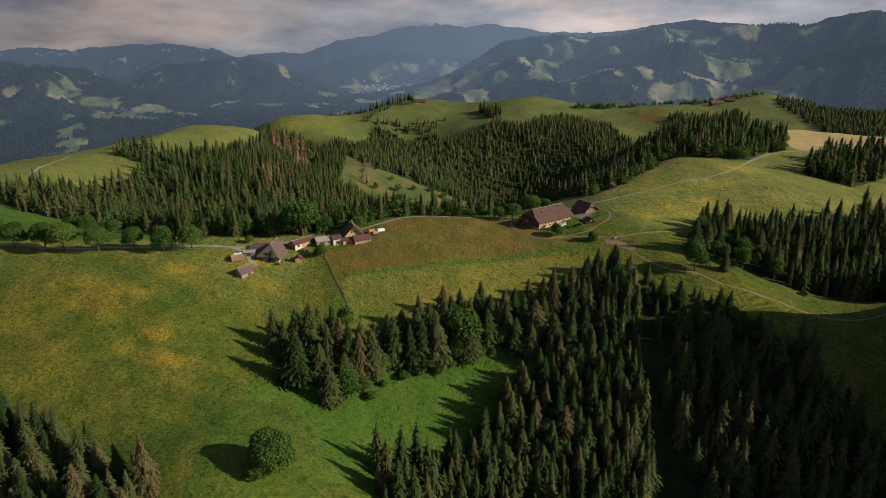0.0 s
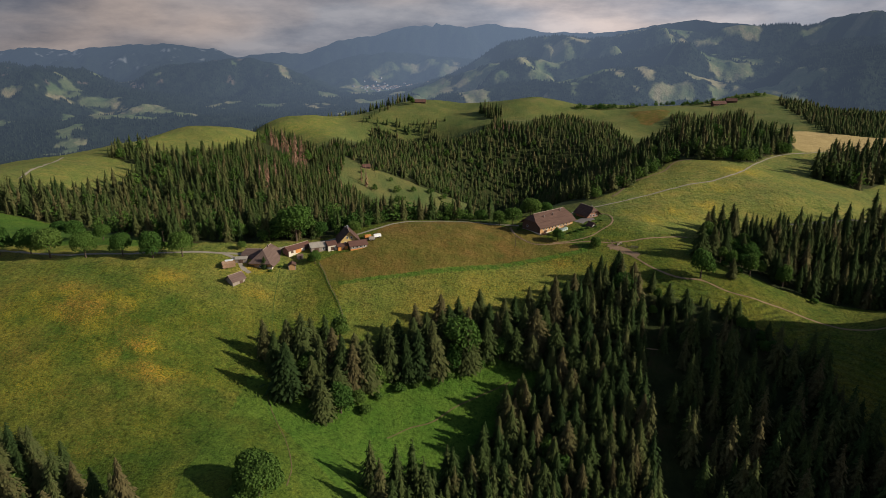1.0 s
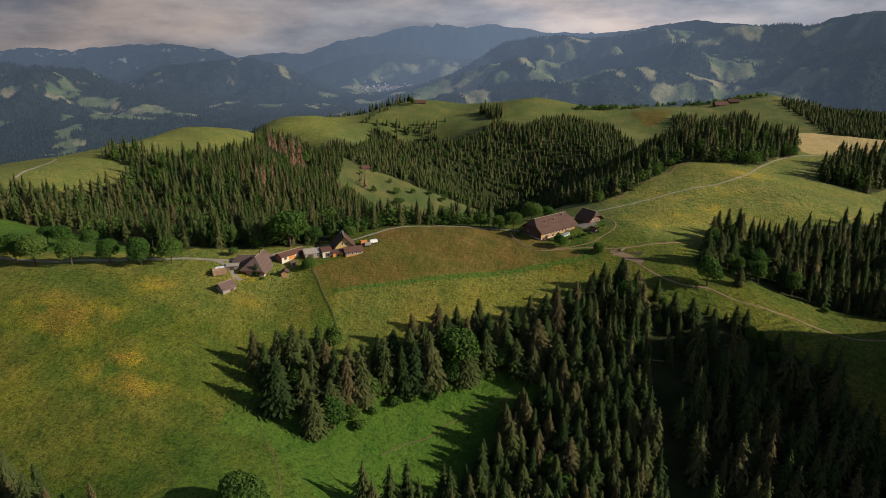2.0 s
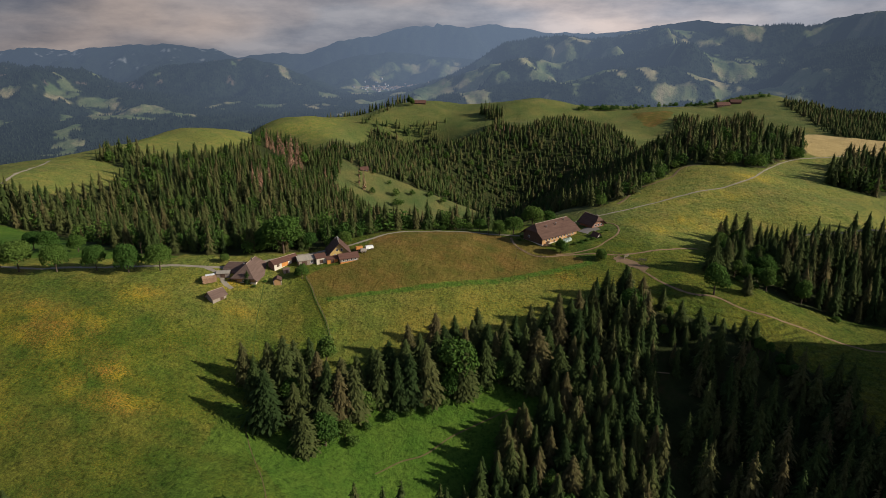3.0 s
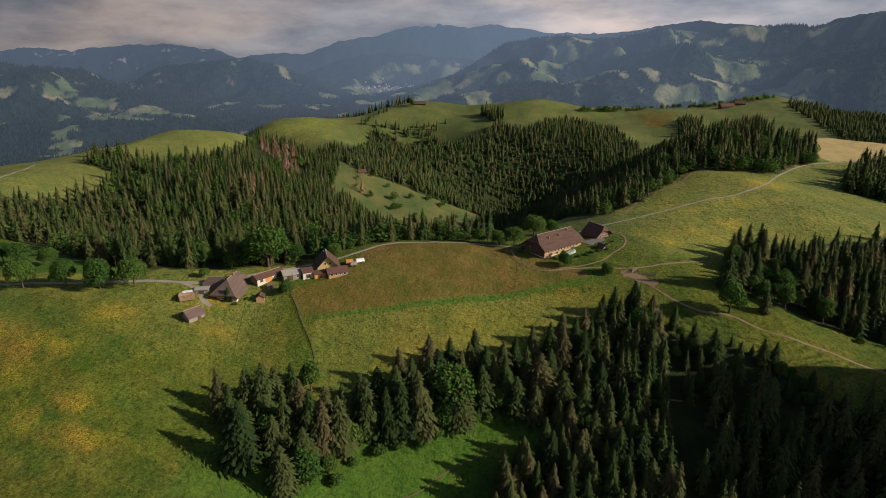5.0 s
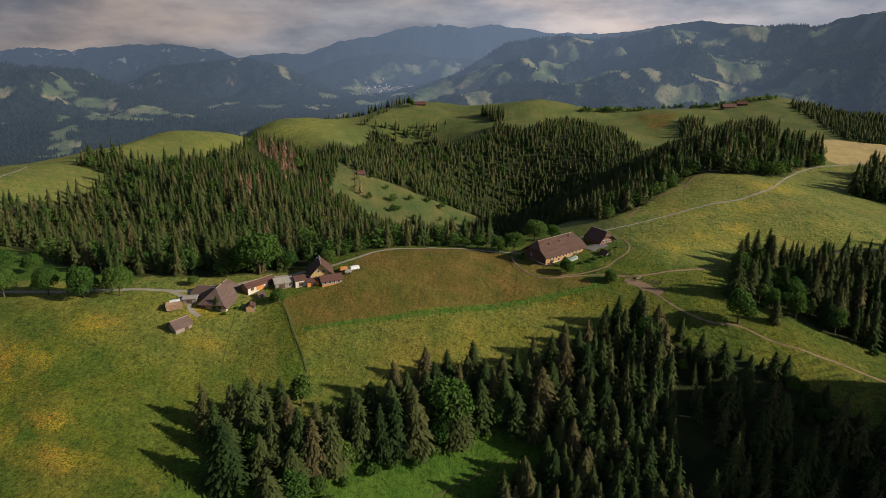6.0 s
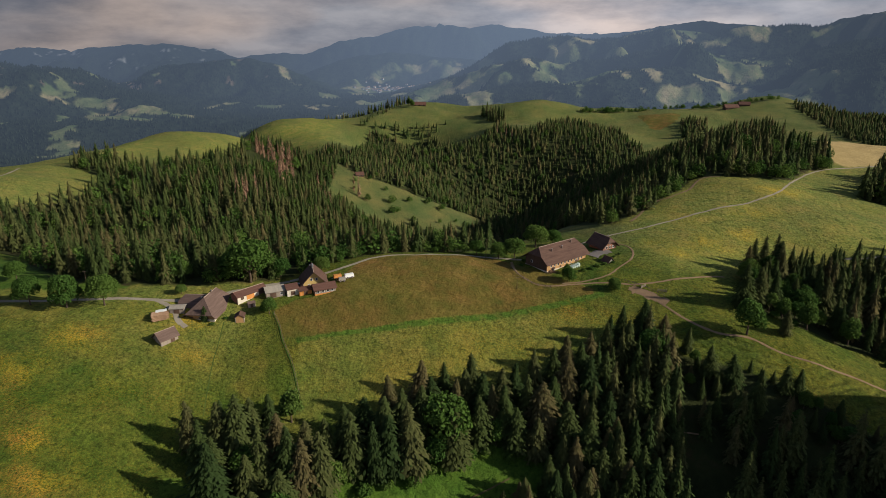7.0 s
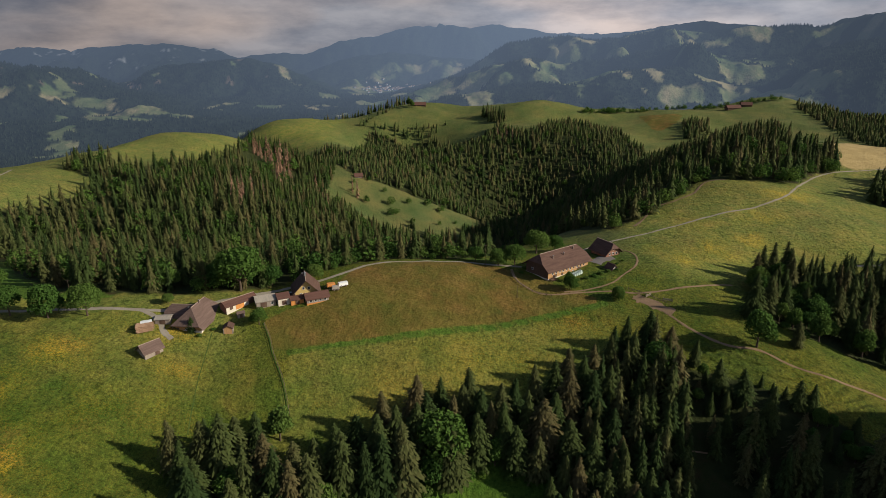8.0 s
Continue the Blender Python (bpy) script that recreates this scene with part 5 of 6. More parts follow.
def house(name, label, x, y, turn, long, wide, wall, rise, over, walls, roof, cut=(1.0, 1.0), hip=(0.0, 0.0), plinth=None, openings=(), stacks=(), category="house", floor=None, rows=True):
    """A building with pitched roof: long along its ridge; cut and hip shape the half hips at either end.
    openings: side, place along it, height of sill, width, height, what it is."""
    base = seat(x, y, wide * 0.35) if floor is None else floor
    ob = new(name)
    ob.matrix_basis = pose(x, y, base, 0, 0, turn)
    tagged(ob, label, category)
    a, b, lo = long / 2 + over, wide / 2 + over, 1.2
    eave = wall - over * rise / (wide / 2)
    top = wall + rise
    pitch = (top - eave) / b
    # walls, each of some thickness
    th = 0.3
    h, w = long / 2, wide / 2
    for nm, yy in (("front_wall", -w), ("back_wall", w)):
        s = 1 if yy > 0 else -1
        v = [(-h, yy, -lo), (h, yy, -lo), (h, yy, wall - 0.15), (-h, yy, wall - 0.15), (-h, yy - s * th, -lo), (h, yy - s * th, -lo), (h, yy - s * th, wall - 0.15), (-h, yy - s * th, wall - 0.15)]
        f = [(0, 1, 2, 3), (7, 6, 5, 4), (0, 4, 5, 1), (1, 5, 6, 2), (2, 6, 7, 3), (3, 7, 4, 0)]
        part(nm, gone(v, f if s < 0 else [q[::-1] for q in f], walls[0] if nm == "front_wall" else walls[1], nm), ob)
    for nm, xx, c in (("gable_wall", -h, cut[0]), ("gable_wall", h, cut[1])):
        s = 1 if xx > 0 else -1
        zc = min(eave + c * (top - eave), top) - 0.3
        yc = max(0.02, b - (zc + 0.3 - eave) / pitch)
        line = [(-w + th, -lo), (w - th, -lo), (w - th, wall - 0.3), (yc, zc), (-yc, zc), (-w + th, wall - 0.3)]
        v = [(xx, p, q) for p, q in line] + [(xx - s * th, p, q) for p, q in line]
        f = [tuple(range(6)), tuple(range(11, 5, -1))] + [(k, k + 6, (k + 1) % 6 + 6, (k + 1) % 6) for k in range(6)]
        part(nm, gone(v, f if s > 0 else [q[::-1] for q in f], walls[2 if s < 0 else 3], nm), ob)
    if plinth:
        for yy, q in ((-w - 0.06, -1), (w + 0.06, 1)):
            v, f = block(h + 0.06, 0.08, plinth[0] + lo, -lo)
            part("plinth", gone([(p[0], p[1] + yy, p[2]) for p in v], f, plinth[1], "plinth"), ob)
        for xx in (-h - 0.06, h + 0.06):
            v, f = block(0.08, w - 0.1, plinth[0] + lo, -lo)
            part("plinth", gone([(p[0] + xx, p[1], p[2]) for p in v], f, plinth[1], "plinth"), ob)
    # roof slopes
    k0, k1 = (eave + c * (top - eave) for c in cut)
    y0, y1 = (b * (1 - c) for c in cut)
    r0, r1 = (-a + hip[0], 0, top), (a - hip[1], 0, top)
    front = [(-a, -b, eave), (a, -b, eave)] + ([(a, -y1, k1)] if cut[1] < 1 else []) + [r1, r0] + ([(-a, -y0, k0)] if cut[0] < 1 else [])
    back = [(p[0], -p[1], p[2]) for p in front][::-1]
    slope_f = part("roof", gone(*slab(front, 0.22), roof, "roof"), ob)
    slope_b = part("roof", gone(*slab(back, 0.22), roof, "roof"), ob)
    if cut[0] < 1:
        part("roof_hip", gone(*slab([(-a, -y0, k0), r0, (-a, y0, k0)], 0.2), roof, "roof_hip"), ob)
    if cut[1] < 1:
        part("roof_hip", gone(*slab([(a, y1, k1), r1, (a, -y1, k1)], 0.2), roof, "roof_hip"), ob)
    v, f = block((r1[0] - r0[0]) / 2 + 0.05, 0.16, 0.14, top - 0.06, 0.03)
    part("ridge_cap", gone([(p[0] + (r0[0] + r1[0]) / 2, p[1], p[2]) for p in v], f, RIDGE_TILE if rows else roof, "ridge_cap"), ob)
    if rows:
        # courses of tiles: each course a low step across the slope
        n = int(math.hypot(b, top - eave) / 0.95)
        for s, slope in ((-1, slope_f), (1, slope_b)):
            for k in range(1, n):
                q = k / n
                yy, zz = b * (1 - q), eave + (top - eave) * q
                x0, x1 = -a, a
                if cut[0] < 1 and zz > k0:
                    x0 = -a + hip[0] * (zz - k0) / (top - k0)
                if cut[1] < 1 and zz > k1:
                    x1 = a - hip[1] * (zz - k1) / (top - k1)
                v = [(x0, s * yy, zz + 0.02), (x1, s * yy, zz + 0.02), (x1, s * (yy - 0.25), zz + 0.25 * pitch + 0.02), (x0, s * (yy - 0.25), zz + 0.25 * pitch + 0.02),
                     (x0, s * yy, zz + 0.09), (x1, s * yy, zz + 0.09)]
                f = [(0, 1, 5, 4), (4, 5, 2, 3), (0, 4, 3), (1, 2, 5)]
                part("tile_course", gone(v, f if s < 0 else [t[::-1] for t in f], roof, "tile_course"), slope)
    for n, (side, along, sill, ow, oh, what) in enumerate(openings):
        if side in "fb":
            px_, py_, spin = along, (-w if side == "f" else w), 0 if side == "f" else 180
        else:
            px_, py_, spin = (-h if side == "l" else h), along, -90 if side == "l" else 90
        m = pose(px_, py_, sill, 0, 0, spin)
        if what in ("window", "dormer"):
            v1, f1 = block(ow / 2 + 0.12, 0.07, oh + 0.24, -0.12)
            frame_ob = part("window", gone(v1, f1, WHITE, "window"), ob)
            frame_ob.matrix_local = m
            v2, f2 = block(ow / 2, 0.06, oh)
            pane = part("pane", gone([(p[0], p[1] - 0.05, p[2]) for p in v2], f2, GLASS, "pane"), frame_ob)
        else:
            mat = {"door": PLANK_DARK, "gate": ORANGE_BOARD, "dark": PLANK_DARK, "pale": PLASTER, "board": PLANK_WARM}[what]
            v1, f1 = block(ow / 2, 0.12, oh, 0, 0.0)
            d = part("door" if what in ("door", "gate", "dark") else "wall_panel", gone(v1, f1, mat, "door"), ob)
            d.matrix_local = m
            if what in ("door", "gate"):
                v2, f2 = block(0.05, 0.05, 0.25, oh * 0.45)
                part("handle", gone([(p[0] + ow * 0.35, p[1] - 0.14, p[2]) for p in v2], f2, METAL, "handle"), d)
    for sx, sy, tall in stacks:
        zz = top - abs(sy) * pitch
        v, f = block(0.2, 0.2, tall + 0.6, zz - 0.6)
        c = part("chimney", gone([(p[0] + sx, p[1] + sy, p[2]) for p in v], f, CHIMNEY, "chimney"), ob)
        v, f = block(0.27, 0.27, 0.12, zz + tall)
        part("chimney_cap", gone([(p[0] + sx, p[1] + sy, p[2]) for p in v], f, METAL, "chimney_cap"), c)
    return ob


FARM_FLOOR = 99.9
house("farmhouse", "large timber farmhouse with a broad brown tiled roof", 63.0, 346.8, 37.8, 27.8, 14.2, 5.9, 5.4, 1.5, (PLANK_WARM, PLANK_DARK, PLANK_DARK, PLANK_WARM), ROOF_TILE,
      (0.45, 0.45), (2.6, 2.6), (1.3, PLASTER),
      [("f", x, 2.9, 0.9, 1.0, "window") for x in (-11, -8.6, -6.2, -3.8, -1.4, 1, 3.4, 5.8, 8.2, 10.6)] + [("f", -9.5, 0.3, 2.6, 2.3, "dark"), ("f", -4.5, 0.3, 1.1, 2.1, "door"), ("f", 0.5, 0.7, 1.0, 1.1, "window"),
       ("f", 3.0, 0.7, 1.0, 1.1, "window"), ("f", 7.5, 0.2, 3.0, 2.6, "dark"), ("f", 11.5, 0.3, 1.1, 2.1, "door"), ("l", -3, 0.2, 3.2, 3.0, "dark"), ("l", 3, 3.2, 1.0, 1.0, "window"), ("r", -3, 0.9, 1.0, 1.2, "window"), ("r", 0, 0.9, 1.0, 1.2, "window"),
       ("r", 3, 0.9, 1.0, 1.2, "window"), ("r", -1.5, 3.6, 1.0, 1.2, "window"), ("r", 1.5, 3.6, 1.0, 1.2, "window")],
      [(-7, -3.2, 1.3), (0.5, -3.0, 1.3), (8.5, -1.6, 1.3)], floor=FARM_FLOOR)
house("farm_cottage", "red-brown timber cottage with orange doors and dark roof", 90.3, 364.0, -61, 10.5, 9.2, 4.9, 4.0, 1.3, (PLANK_RED, PLANK_DARK, PLANK_RED, PLANK_RED), ROOF_TILE, (1.0, 0.55), (0.0, 1.6), (1.7, PLASTER),
      [("r", -2.4, 0.3, 2.2, 2.2, "gate"), ("r", 0.2, 0.3, 2.2, 2.2, "gate"), ("r", 3.0, 0.5, 1.0, 1.2, "window"), ("r", -2.2, 3.2, 0.9, 1.1, "window"), ("r", 0, 3.2, 0.9, 1.1, "window"), ("r", 2.2, 3.2, 0.9, 1.1, "window"), ("r", 0, 5.6, 0.8, 0.9, "window"),
       ("f", -2.5, 0.4, 1.0, 1.2, "window"), ("f", 2.5, 3.2, 0.9, 1.1, "window")], [(2.5, 1.0, 1.2)], floor=101.0)
house("small_granary", "small timber granary with a steep brown roof", 88.3, 344.6, -60, 4.0, 3.6, 2.6, 1.9, 0.6, (PLANK_RED, PLANK_RED, PLASTER, PLASTER), ROOF_TILE, plinth=(1.2, PLASTER), openings=[("r", 0, 0.3, 0.9, 1.7, "door"), ("f", 0, 1.5, 0.6, 0.6, "window")], category="shed", rows=False, floor=100.3)
house("field_hut", "small grey wooden field hut with shingle roof", -96.6, 268.6, 54, 6.8, 5.4, 2.9, 2.3, 0.55, (PLANK_GREY, PLANK_GREY, PLANK_GREY, PLANK_GREY), ROOF_OLD, openings=[("f", 1.2, -0.1, 1.6, 2.0, "dark")], category="shed", floor=96.1)
house("barn", "old brown barn with a large hipped roof", -87.6, 289.4, -95, 16.5, 11.5, 3.2, 5.2, 1.3, (PLANK_GREY, PLANK_GREY, PLANK_GREY, PLANK_WARM), ROOF_OLD, (0.45, 0.2), (2.4, 6.0), (1.2, PLASTER),
      [("r", -3.5, 0.2, 1.0, 1.9, "door"), ("r", 0, 0.9, 1.0, 1.0, "window"), ("r", 2.5, 0.9, 1.0, 1.0, "window"), ("f", -3, 0.2, 3.0, 2.6, "dark"), ("f", 3, 0.9, 1.0, 1.0, "window"), ("b", 2, 0.2, 3.0, 2.6, "dark")], [(-2.0, 0.4, 1.2), (2.5, -1.5, 1.0)], category="barn", floor=98.6)
house("barn_wing", "low brown wing built against the old barn", -94.6, 291.6, -4, 9.0, 9.0, 2.9, 4.2, 0.9, (PLANK_GREY,) * 4, ROOF_OLD, (0.6, 1.0), (2.0, 0.0), openings=[("f", -1.5, 0.2, 2.2, 2.0, "dark")], category="barn", floor=98.8)
house("lean_to", "low grey lean-to beside the barn", -98.6, 285.4, 8, 5.4, 4.2, 2.2, 0.5, 0.3, (PLANK_GREY,) * 4, ROOF_SHEET, openings=[("f", 0, 0, 2.0, 1.9, "dark")], category="shed", rows=False)
house("brick_hut", "small plank hut with pale wall and dark roof", -73.4, 283.6, -78, 3.8, 3.4, 2.4, 1.0, 0.3, (PLANK_GREY, PLANK_GREY, PLANK_GREY, PLANK_WARM), ROOF_TILE, openings=[("f", 0, 0.8, 0.9, 0.9, "window")], category="shed", rows=False)
house("long_shed", "long low shed with orange doors and red roof", -74.5, 299.0, 50, 13.5, 5.0, 2.7, 1.4, 0.5, (PLASTER, PLANK_GREY, PLANK_RED, PLANK_RED), ROOF_RUST, openings=[("f", -0.8, 0.1, 3.6, 2.2, "gate"), ("f", -4.6, 0.8, 1.4, 1.2, "dark"), ("f", 4.4, 0.1, 2.4, 2.1, "dark")], category="shed")
house("sheet_roof_shed", "shed with a patched grey sheet-metal roof", -64.5, 301.5, 26, 7.6, 7.0, 2.8, 1.2, 0.4, (PLANK_GREY, PLANK_GREY, PLANK_GREY, PLANK_GREY), ROOF_SHEET, openings=[("f", -1, 0.1, 2.4, 2.0, "dark"), ("f", 2.4, 0.9, 0.9, 0.8, "window")], category="shed", rows=False)
house("brown_roof_shed", "small plastered shed with rust-brown roof", -57.6, 303.0, 28, 4.8, 6.2, 3.2, 1.2, 0.35, (PLASTER, PLASTER, PLASTER, PLASTER), ROOF_RUST, openings=[("f", 0, 0.2, 1.8, 1.9, "dark")], category="shed", rows=False)
house("tool_shed", "tiny grey tool shed on the grass", -71.5, 292.3, 30, 2.8, 2.2, 1.9, 0.5, 0.2, (PLANK_GREY,) * 4, ROOF_OLD, openings=[("f", 0, 0.1, 0.9, 1.5, "dark")], category="shed", rows=False)
chalet = house("chalet", "yellow-walled chalet with steep brown roof and balcony", -49.6, 310.6, 106, 10.5, 9.6, 4.6, 5.0, 1.3, (PLANK_GREY, PLANK_GREY, YELLOW_WALL, YELLOW_WALL), ROOF_TILE, (1.0, 0.75), (0.0, 1.0), (2.0, PLANK_WARM),
      [("l", -2.2, 2.6, 0.9, 1.1, "window"), ("l", 0, 2.6, 0.9, 1.1, "window"), ("l", 2.2, 2.6, 0.9, 1.1, "window"), ("l", -1.1, 5.4, 0.8, 1.0, "window"), ("l", 1.1, 5.4, 0.8, 1.0, "window"), ("r", 0, 2.6, 0.9, 1.1, "window")], [(3.0, 1.0, 1.0)], floor=101.4)
v, f = block(0.35, 0.35, 1.2, 9.4)
part("cupola", gone(v, f, METAL, "cupola"), chalet)
v, f = block(0.42, 0.42, 0.8, 10.6, 0.4)
part("cupola_roof", gone(v, f, METAL, "cupola_roof"), chalet)
house("chalet_wing", "grey boarded wing of the chalet with brown roof", -44.0, 304.8, 26, 9.0, 5.2, 3.6, 1.6, 0.6, (PLANK_GREY, PLANK_GREY, PLANK_GREY, PLANK_GREY), ROOF_RUST, plinth=(1.5, ORANGE_BOARD), openings=[("f", x, 2.0, 0.9, 0.9, "window") for x in (-3, -1, 1, 3)], category="house", rows=False, floor=100.9)
house("chalet_porch", "red-brown porch roof before the chalet", -52.0, 303.2, 26, 5.2, 4.6, 2.2, 0.7, 0.4, (ORANGE_BOARD, PLANK_RED, PLANK_RED, PLANK_RED), ROOF_RUST, openings=[("f", 0, 0.1, 1.6, 1.8, "dark")], category="shed", rows=False)
house("far_farmhouse", "small brown farmhouse on the valley clearing", -119, 921, 20, 11, 7.5, 3.4, 3.4, 1.0, (PLANK_DARK,) * 4, ROOF_RUST, openings=[("f", x, 1.2, 1.1, 1.2, "window") for x in (-3.4, -1.2, 1, 3.2)], rows=False)
house("ridge_farmhouse", "long red-roofed farmhouse on the green ridge", -62, 1612, 5, 30, 13, 4.5, 5.5, 1.5, (PLANK_DARK,) * 4, ROOF_RUST, openings=[("f", x, 1.2, 1.6, 1.5, "window") for x in (-9, -5, -1, 3, 7)], rows=False)
house("ridge_farmhouse", "long red-roofed farmhouse on the green ridge", 700, 1552, 8, 34, 14, 5.0, 6.0, 1.5, (PLANK_DARK,) * 4, ROOF_RUST, openings=[("f", x, 1.2, 1.6, 1.5, "window") for x in (-9, -5, -1, 3, 7)], rows=False)
house("ridge_barn", "red-roofed barn beside the ridge farmhouse", 735, 1560, -12, 24, 13, 5.0, 5.5, 1.4, (PLANK_DARK,) * 4, ROOF_RUST, openings=[("f", 0, 0.2, 4.0, 3.5, "dark")], category="barn", rows=False)


def village(x, y, wide, count):
    """A far village: gabled houses too small to tell apart, on the valley floor."""
    r = np.random.default_rng(51)
    hx, hy = x + 1.2 * wide * r.normal(size=count), y + 0.8 * wide * r.normal(size=count)
    hz = far_height(hx, hy)
    low = new("village")
    walls, roofs = bmesh.new(), bmesh.new()
    for px_, py_, pz_ in zip(hx, hy, hz):
        a, lx, ly, h = r.uniform(0, 3.14), r.uniform(4.5, 7.5), r.uniform(3.5, 5), r.uniform(4, 7)
        c, q = math.cos(a), math.sin(a)

        def at(u, w, t):
            return px_ + c * u * lx - q * w * ly, py_ + q * u * lx + c * w * ly, pz_ + t
        ring = [(-1, -1), (1, -1), (1, 1), (-1, 1)]
        lo, hi = [walls.verts.new(at(u, w, -3)) for u, w in ring], [walls.verts.new(at(u, w, h)) for u, w in ring]
        for k in range(4):
            walls.faces.new((lo[k], lo[(k + 1) % 4], hi[(k + 1) % 4], hi[k]))
        eave, ridge = [roofs.verts.new(at(1.1 * u, 1.2 * w, h - 0.4)) for u, w in ring], [roofs.verts.new(at(1.1 * u, 0, h + 4)) for u in (-1, 1)]
        for f in ((eave[0], eave[1], ridge[1], ridge[0]), (eave[2], eave[3], ridge[0], ridge[1]), (eave[1], eave[2], ridge[1]), (eave[3], eave[0], ridge[0])):
            roofs.faces.new(f)
    for nm, bm, mat in (("walls", walls, (0, 0.6)), ("roofs", roofs, (1, 0))):
        me = bpy.data.meshes.new(nm)
        bm.to_mesh(me)
        bm.free()
        for key, v in zip(("rock", "snow"), mat):
            me.attributes.new(key, "FLOAT", "POINT").data.foreach_set("value", np.full(len(me.vertices), v, np.float32))
        me.materials.append(FAR)
        part(nm, me, low)
    return tagged(low, "far village of pale houses with red-brown roofs", "village", kind="stuff")


village(-338, 3790, 75, 90)
for x, y in [(-84, 1608), (-90, 1612), (-80, 1590)]:
    tree("broadleaf_tree", x, y, 17, "leafy tree beside the ridge farmhouse", "trees by the ridge farm", 1)


def log_pile(x, y, turn):
    """A stack of split logs under a white sheet."""
    ob = new("log_pile")
    ob.matrix_basis = pose(x, y, float(height(x, y)) - 0.1, 0, 0, turn)
    tagged(ob, "stack of cut logs with a white tarpaulin", "firewood")
    one = mesh_of("log", *stem(5.2, 0.17, 6, 1), LOGS)
    r = np.random.default_rng(5)
    for row in range(9):
        for k in range(16 - row // 2):
            lg = part("log", one, ob)
            lg.matrix_local = pose(-2.6 + r.uniform(-0.3, 0.3), -2.6 + 0.33 * k + (row % 2) * 0.16, 0.2 + 0.27 * row, 0, 90, r.uniform(-3, 3))
    cloth = [(-2.0 + 0.5 * i, 0.2 + 0.42 * j, 2.75 + 0.12 * float(wobble(i, j, 2, 3)) - 0.05 * abs(j - 3)) for j in range(7) for i in range(9)]
    faces = [(j * 9 + i, j * 9 + i + 1, j * 9 + i + 10, j * 9 + i + 9) for j in range(6) for i in range(8)]
    sheet = part("tarpaulin", mesh_of("tarpaulin", cloth, faces, WHITE), ob, "crumpled white tarpaulin")
    sheet.data.polygons.foreach_set("use_smooth", np.ones(len(faces), bool))


log_pile(-102.6, 279.6, 25)


def trailer(name, label, x, y, turn, long, wide, tall, mat, wheels=True):
    """A parked trailer: chamfered body, wheels with rims, a drawbar."""
    ob = new(name)
    ob.matrix_basis = pose(x, y, float(height(x, y)), 0, 0, turn)
    tagged(ob, label, "vehicle", "parked farm vehicles")
    part("body", mesh_of("body", *block(long / 2, wide / 2, tall, 0.55, 0.14), mat), ob)
    for sx in (-0.55, 0.55):
        for s in (-1, 1):
            ring = [(0.42 * math.cos(6.283 * k / 14), d, 0.42 * math.sin(6.283 * k / 14)) for d in (-0.12, 0.12) for k in range(14)]
            tf = [(k, (k + 1) % 14, (k + 1) % 14 + 14, k + 14) for k in range(14)] + [tuple(range(13, -1, -1)), tuple(range(14, 28))]
            wheel = part("wheel", mesh_of("wheel", ring, tf, PLANK_DARK), ob)
            wheel.location = (sx * long * 0.45, s * wide / 2, 0.42)
            part("rim", mesh_of("rim", [(p[0] * 0.5, p[1] * 1.2, p[2] * 0.5) for p in ring], tf, METAL), wheel)
    part("drawbar", mesh_of("drawbar", [(p[0] - long / 2 - 0.5, p[1], p[2]) for p in block(0.6, 0.06, 0.1, 0.5)[0]], block(0.6, 0.06, 0.1, 0.5)[1], METAL), ob)
    return ob


trailer("farm_trailer", "orange-covered farm trailer beside the road", -39.5, 313.5, 25, 3.6, 2.0, 1.5, ORANGE_BOARD)
trailer("farm_trailer", "grey farm trailer beside the road", -37.2, 311.6, 20, 3.2, 1.9, 1.3, ROOF_SHEET)
trailer("parked_van", "small white van parked by the road", -34.6, 314.6, 30, 4.2, 1.9, 1.4, WHITE)
trailer("parked_van", "dark vehicle parked between the sheds", -54.5, 307.3, 30, 4.0, 1.8, 1.2, GLASS)


def bale(x, y, turn):
    """A round bale in pale wrap, lying on its side."""
    n, r = 16, 0.62
    rings = [(0.55, -0.62), (0.62, -0.55), (0.62, 0.55), (0.55, 0.62)]
    v = [(q * math.cos(6.283 * k / n), d, r + q * math.sin(6.283 * k / n)) for q, d in rings for k in range(n)]
    f = [(j * n + k, j * n + (k + 1) % n, (j + 1) * n + (k + 1) % n, (j + 1) * n + k) for j in range(3) for k in range(n)] + [tuple(range(n - 1, -1, -1)), tuple(range(3 * n, 4 * n))]
    ob = new("round_bale", mesh_of("round_bale", v, f, BALE_WRAP))
    ob.matrix_basis = pose(x, y, float(height(x, y)), 0, 0, turn)
    return tagged(ob, "round bale in pale green plastic wrap", "bale", "bales before the farmhouse")


BALE_WRAP = plain_material("pale_green_wrap", (0.42, 0.50, 0.42), (0.6, 0.66, 0.58), 1.0, 0.4)
for k in range(9):
    q = k % 5
    along = Vector((math.cos(radians(37.8)), math.sin(radians(37.8))))
    spot = Vector((68.2, 338.2)) + along * 1.45 * q + Vector((along.y, -along.x)) * (1.4 * (k // 5) + 0.4)
    bale(spot.x, spot.y, 37.8)

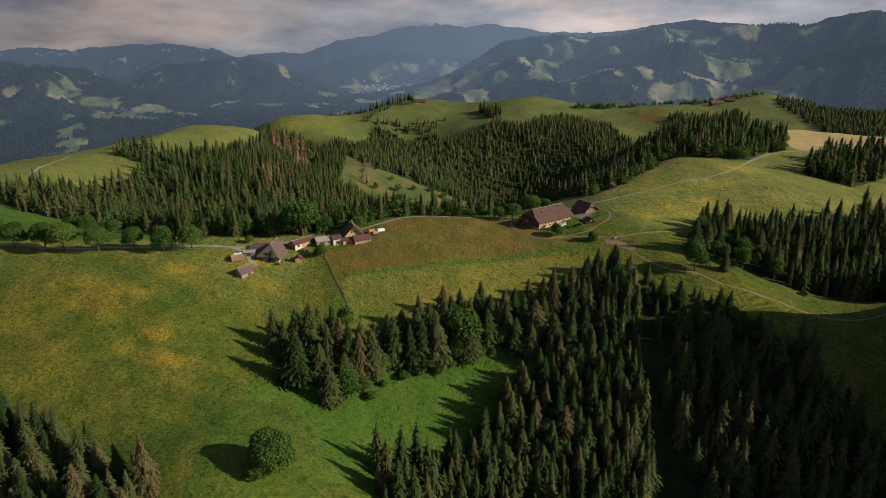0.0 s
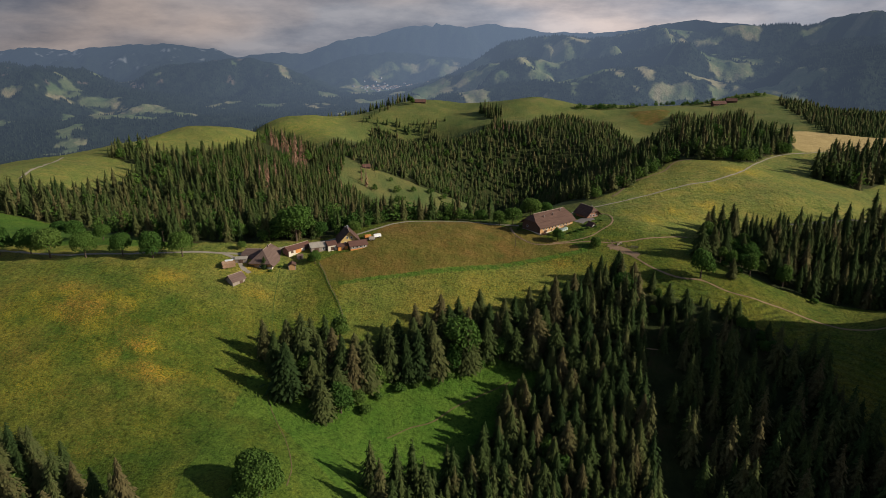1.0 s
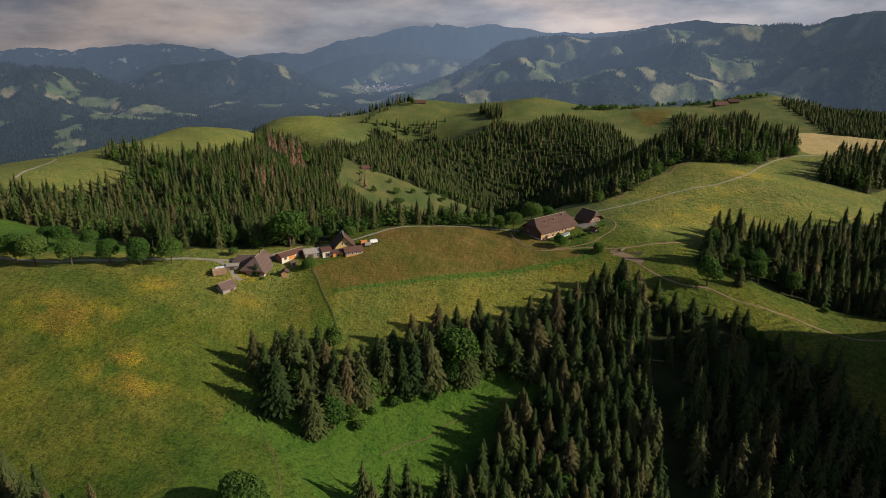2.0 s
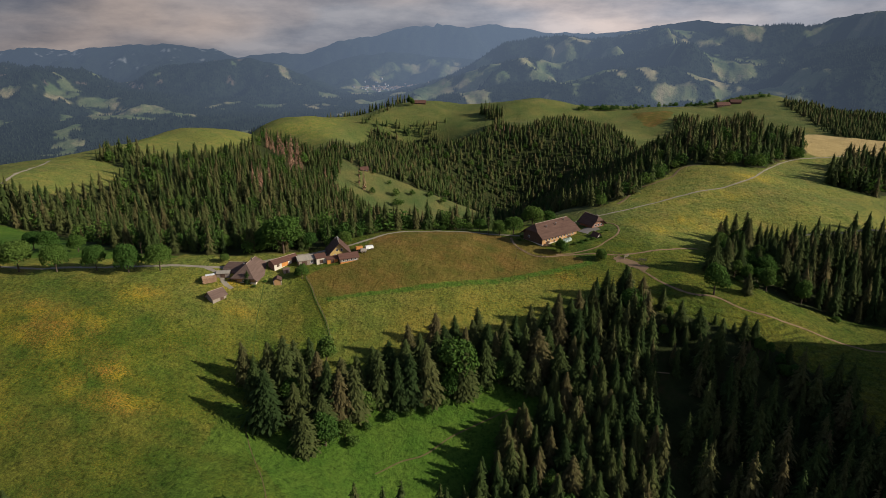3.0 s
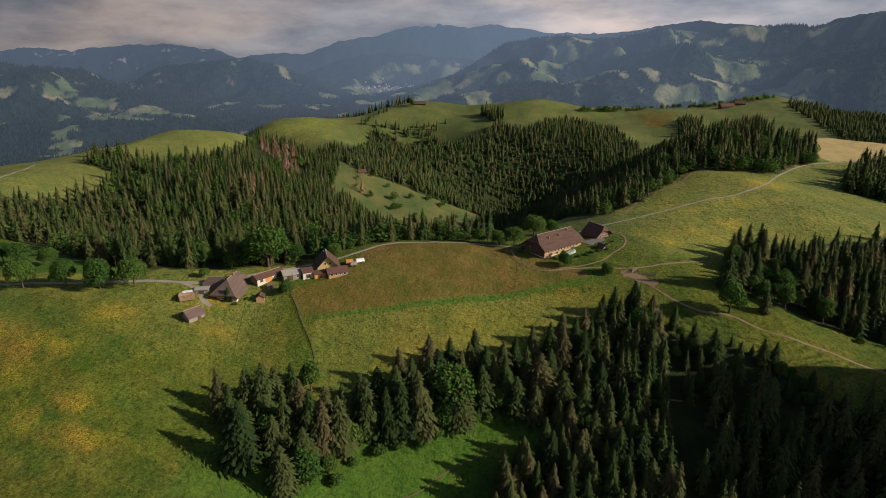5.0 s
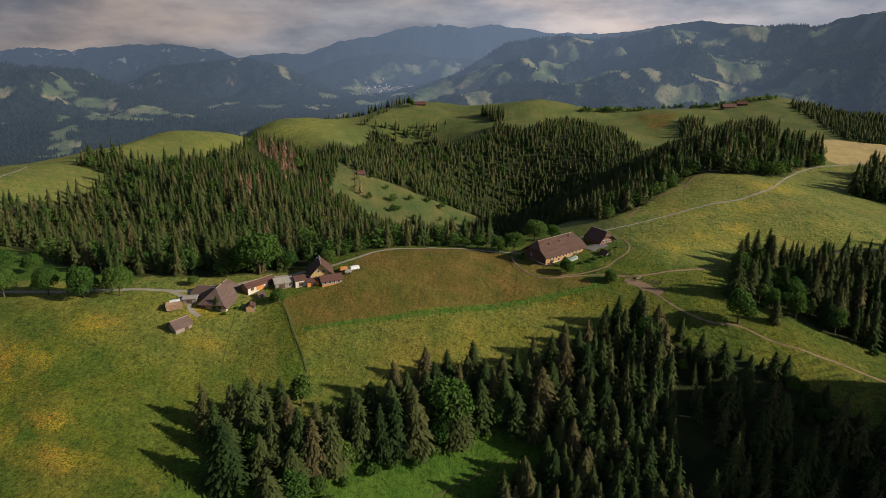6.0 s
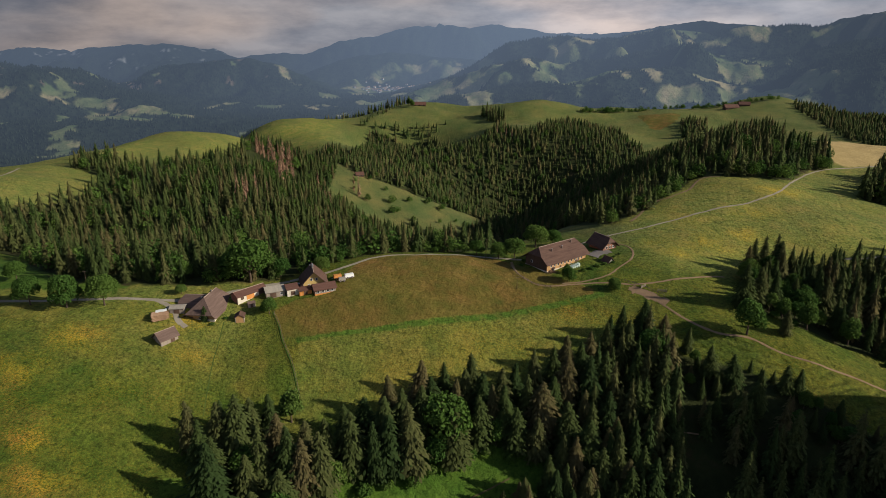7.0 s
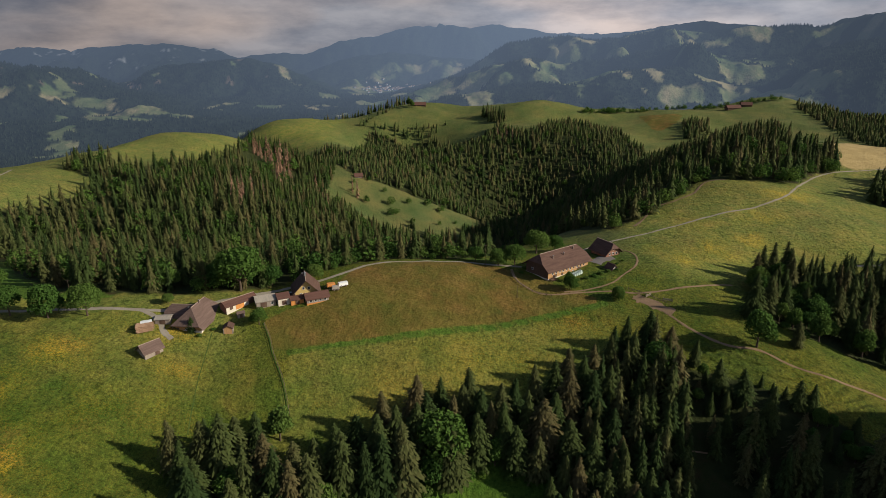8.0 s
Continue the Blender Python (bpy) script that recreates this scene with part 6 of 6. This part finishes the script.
# bushes, a pale tree and small things round the farms
for k, (x, y, tall) in enumerate([(70, 333, 2.2), (74, 334, 2.6), (78, 336, 2.4), (82, 339, 2.6), (86, 341, 2.2), (90, 342, 1.8), (66, 331, 2.0), (-83, 279, 2.0), (-93, 282, 1.6), (-79, 283, 1.8), (-99.5, 267.5, 2.0), (92, 349, 1.6), (96, 352, 1.6), (47, 347, 2.2), (45, 341, 2.0)]):
    tree("shrub", x, y, tall * 0.62, "low green garden bush beside the farm", "garden bushes", k % 3, 1.7)
tree("spruce", -69, 330, 11, "dry reddish young spruce behind the sheds", "", 1, 1.2)
for x, y, tall in [(66.0, 333.0, 4.6)]:
    tree("broadleaf_tree", x, y, tall, "small airy tree before the farmhouse front", "", 1, 1.0)
tree("round_tree", 84, 316, 6.0, "dense round bush beside the track gate", "", 9)


def slatted_gate(x, y, turn, wide=3.6):
    """A field gate: two posts and four boards with a brace."""
    ob = new("field_gate")
    ob.matrix_basis = pose(x, y, float(height(x, y)), 0, 0, turn)
    for s in (-1, 1):
        p = part("post", mesh_of("post", *block(0.1, 0.1, 1.7, -0.3, 0.02), PLANK_GREY), ob)
        p.location.x = s * wide / 2
    for k in range(4):
        b = part("board", mesh_of("board", *block(wide / 2, 0.03, 0.13), PLANK_GREY), ob)
        b.location.z = 0.25 + 0.28 * k
    b = part("brace", mesh_of("brace", *block(wide * 0.53, 0.025, 0.1), PLANK_GREY), ob)
    b.matrix_local = pose(0, -0.05, 0.7, 0, -16, 0)
    return tagged(ob, "grey wooden field gate where the tracks meet", "gate")


slatted_gate(97, 316, 40)
slatted_gate(104, 312, -20)


def brush_heap(x, y, wide):
    """A heap of cut brown branches."""
    r = np.random.default_rng(12)
    ob = new("brush_heap")
    ob.matrix_basis = pose(x, y, float(height(x, y)), 0, 0, 20)
    for k in range(70):
        a, q = r.uniform(0, 6.28), r.uniform(0, 1) ** 0.6
        b = part("branch", BRANCH, ob)
        b.matrix_local = pose(wide * q * math.cos(a), 0.6 * wide * q * math.sin(a), 0.1 + 1.1 * (1 - q) * r.uniform(0.4, 1), 90 + r.uniform(-25, 25), 0, r.uniform(0, 360))
    return tagged(ob, "heap of cut brown branches in front of the farmhouse", "brushwood")


BRANCH = mesh_of("branch", *stem(1.8, 0.09, 5, 2), LOGS)
brush_heap(58.0, 333.6, 2.4)
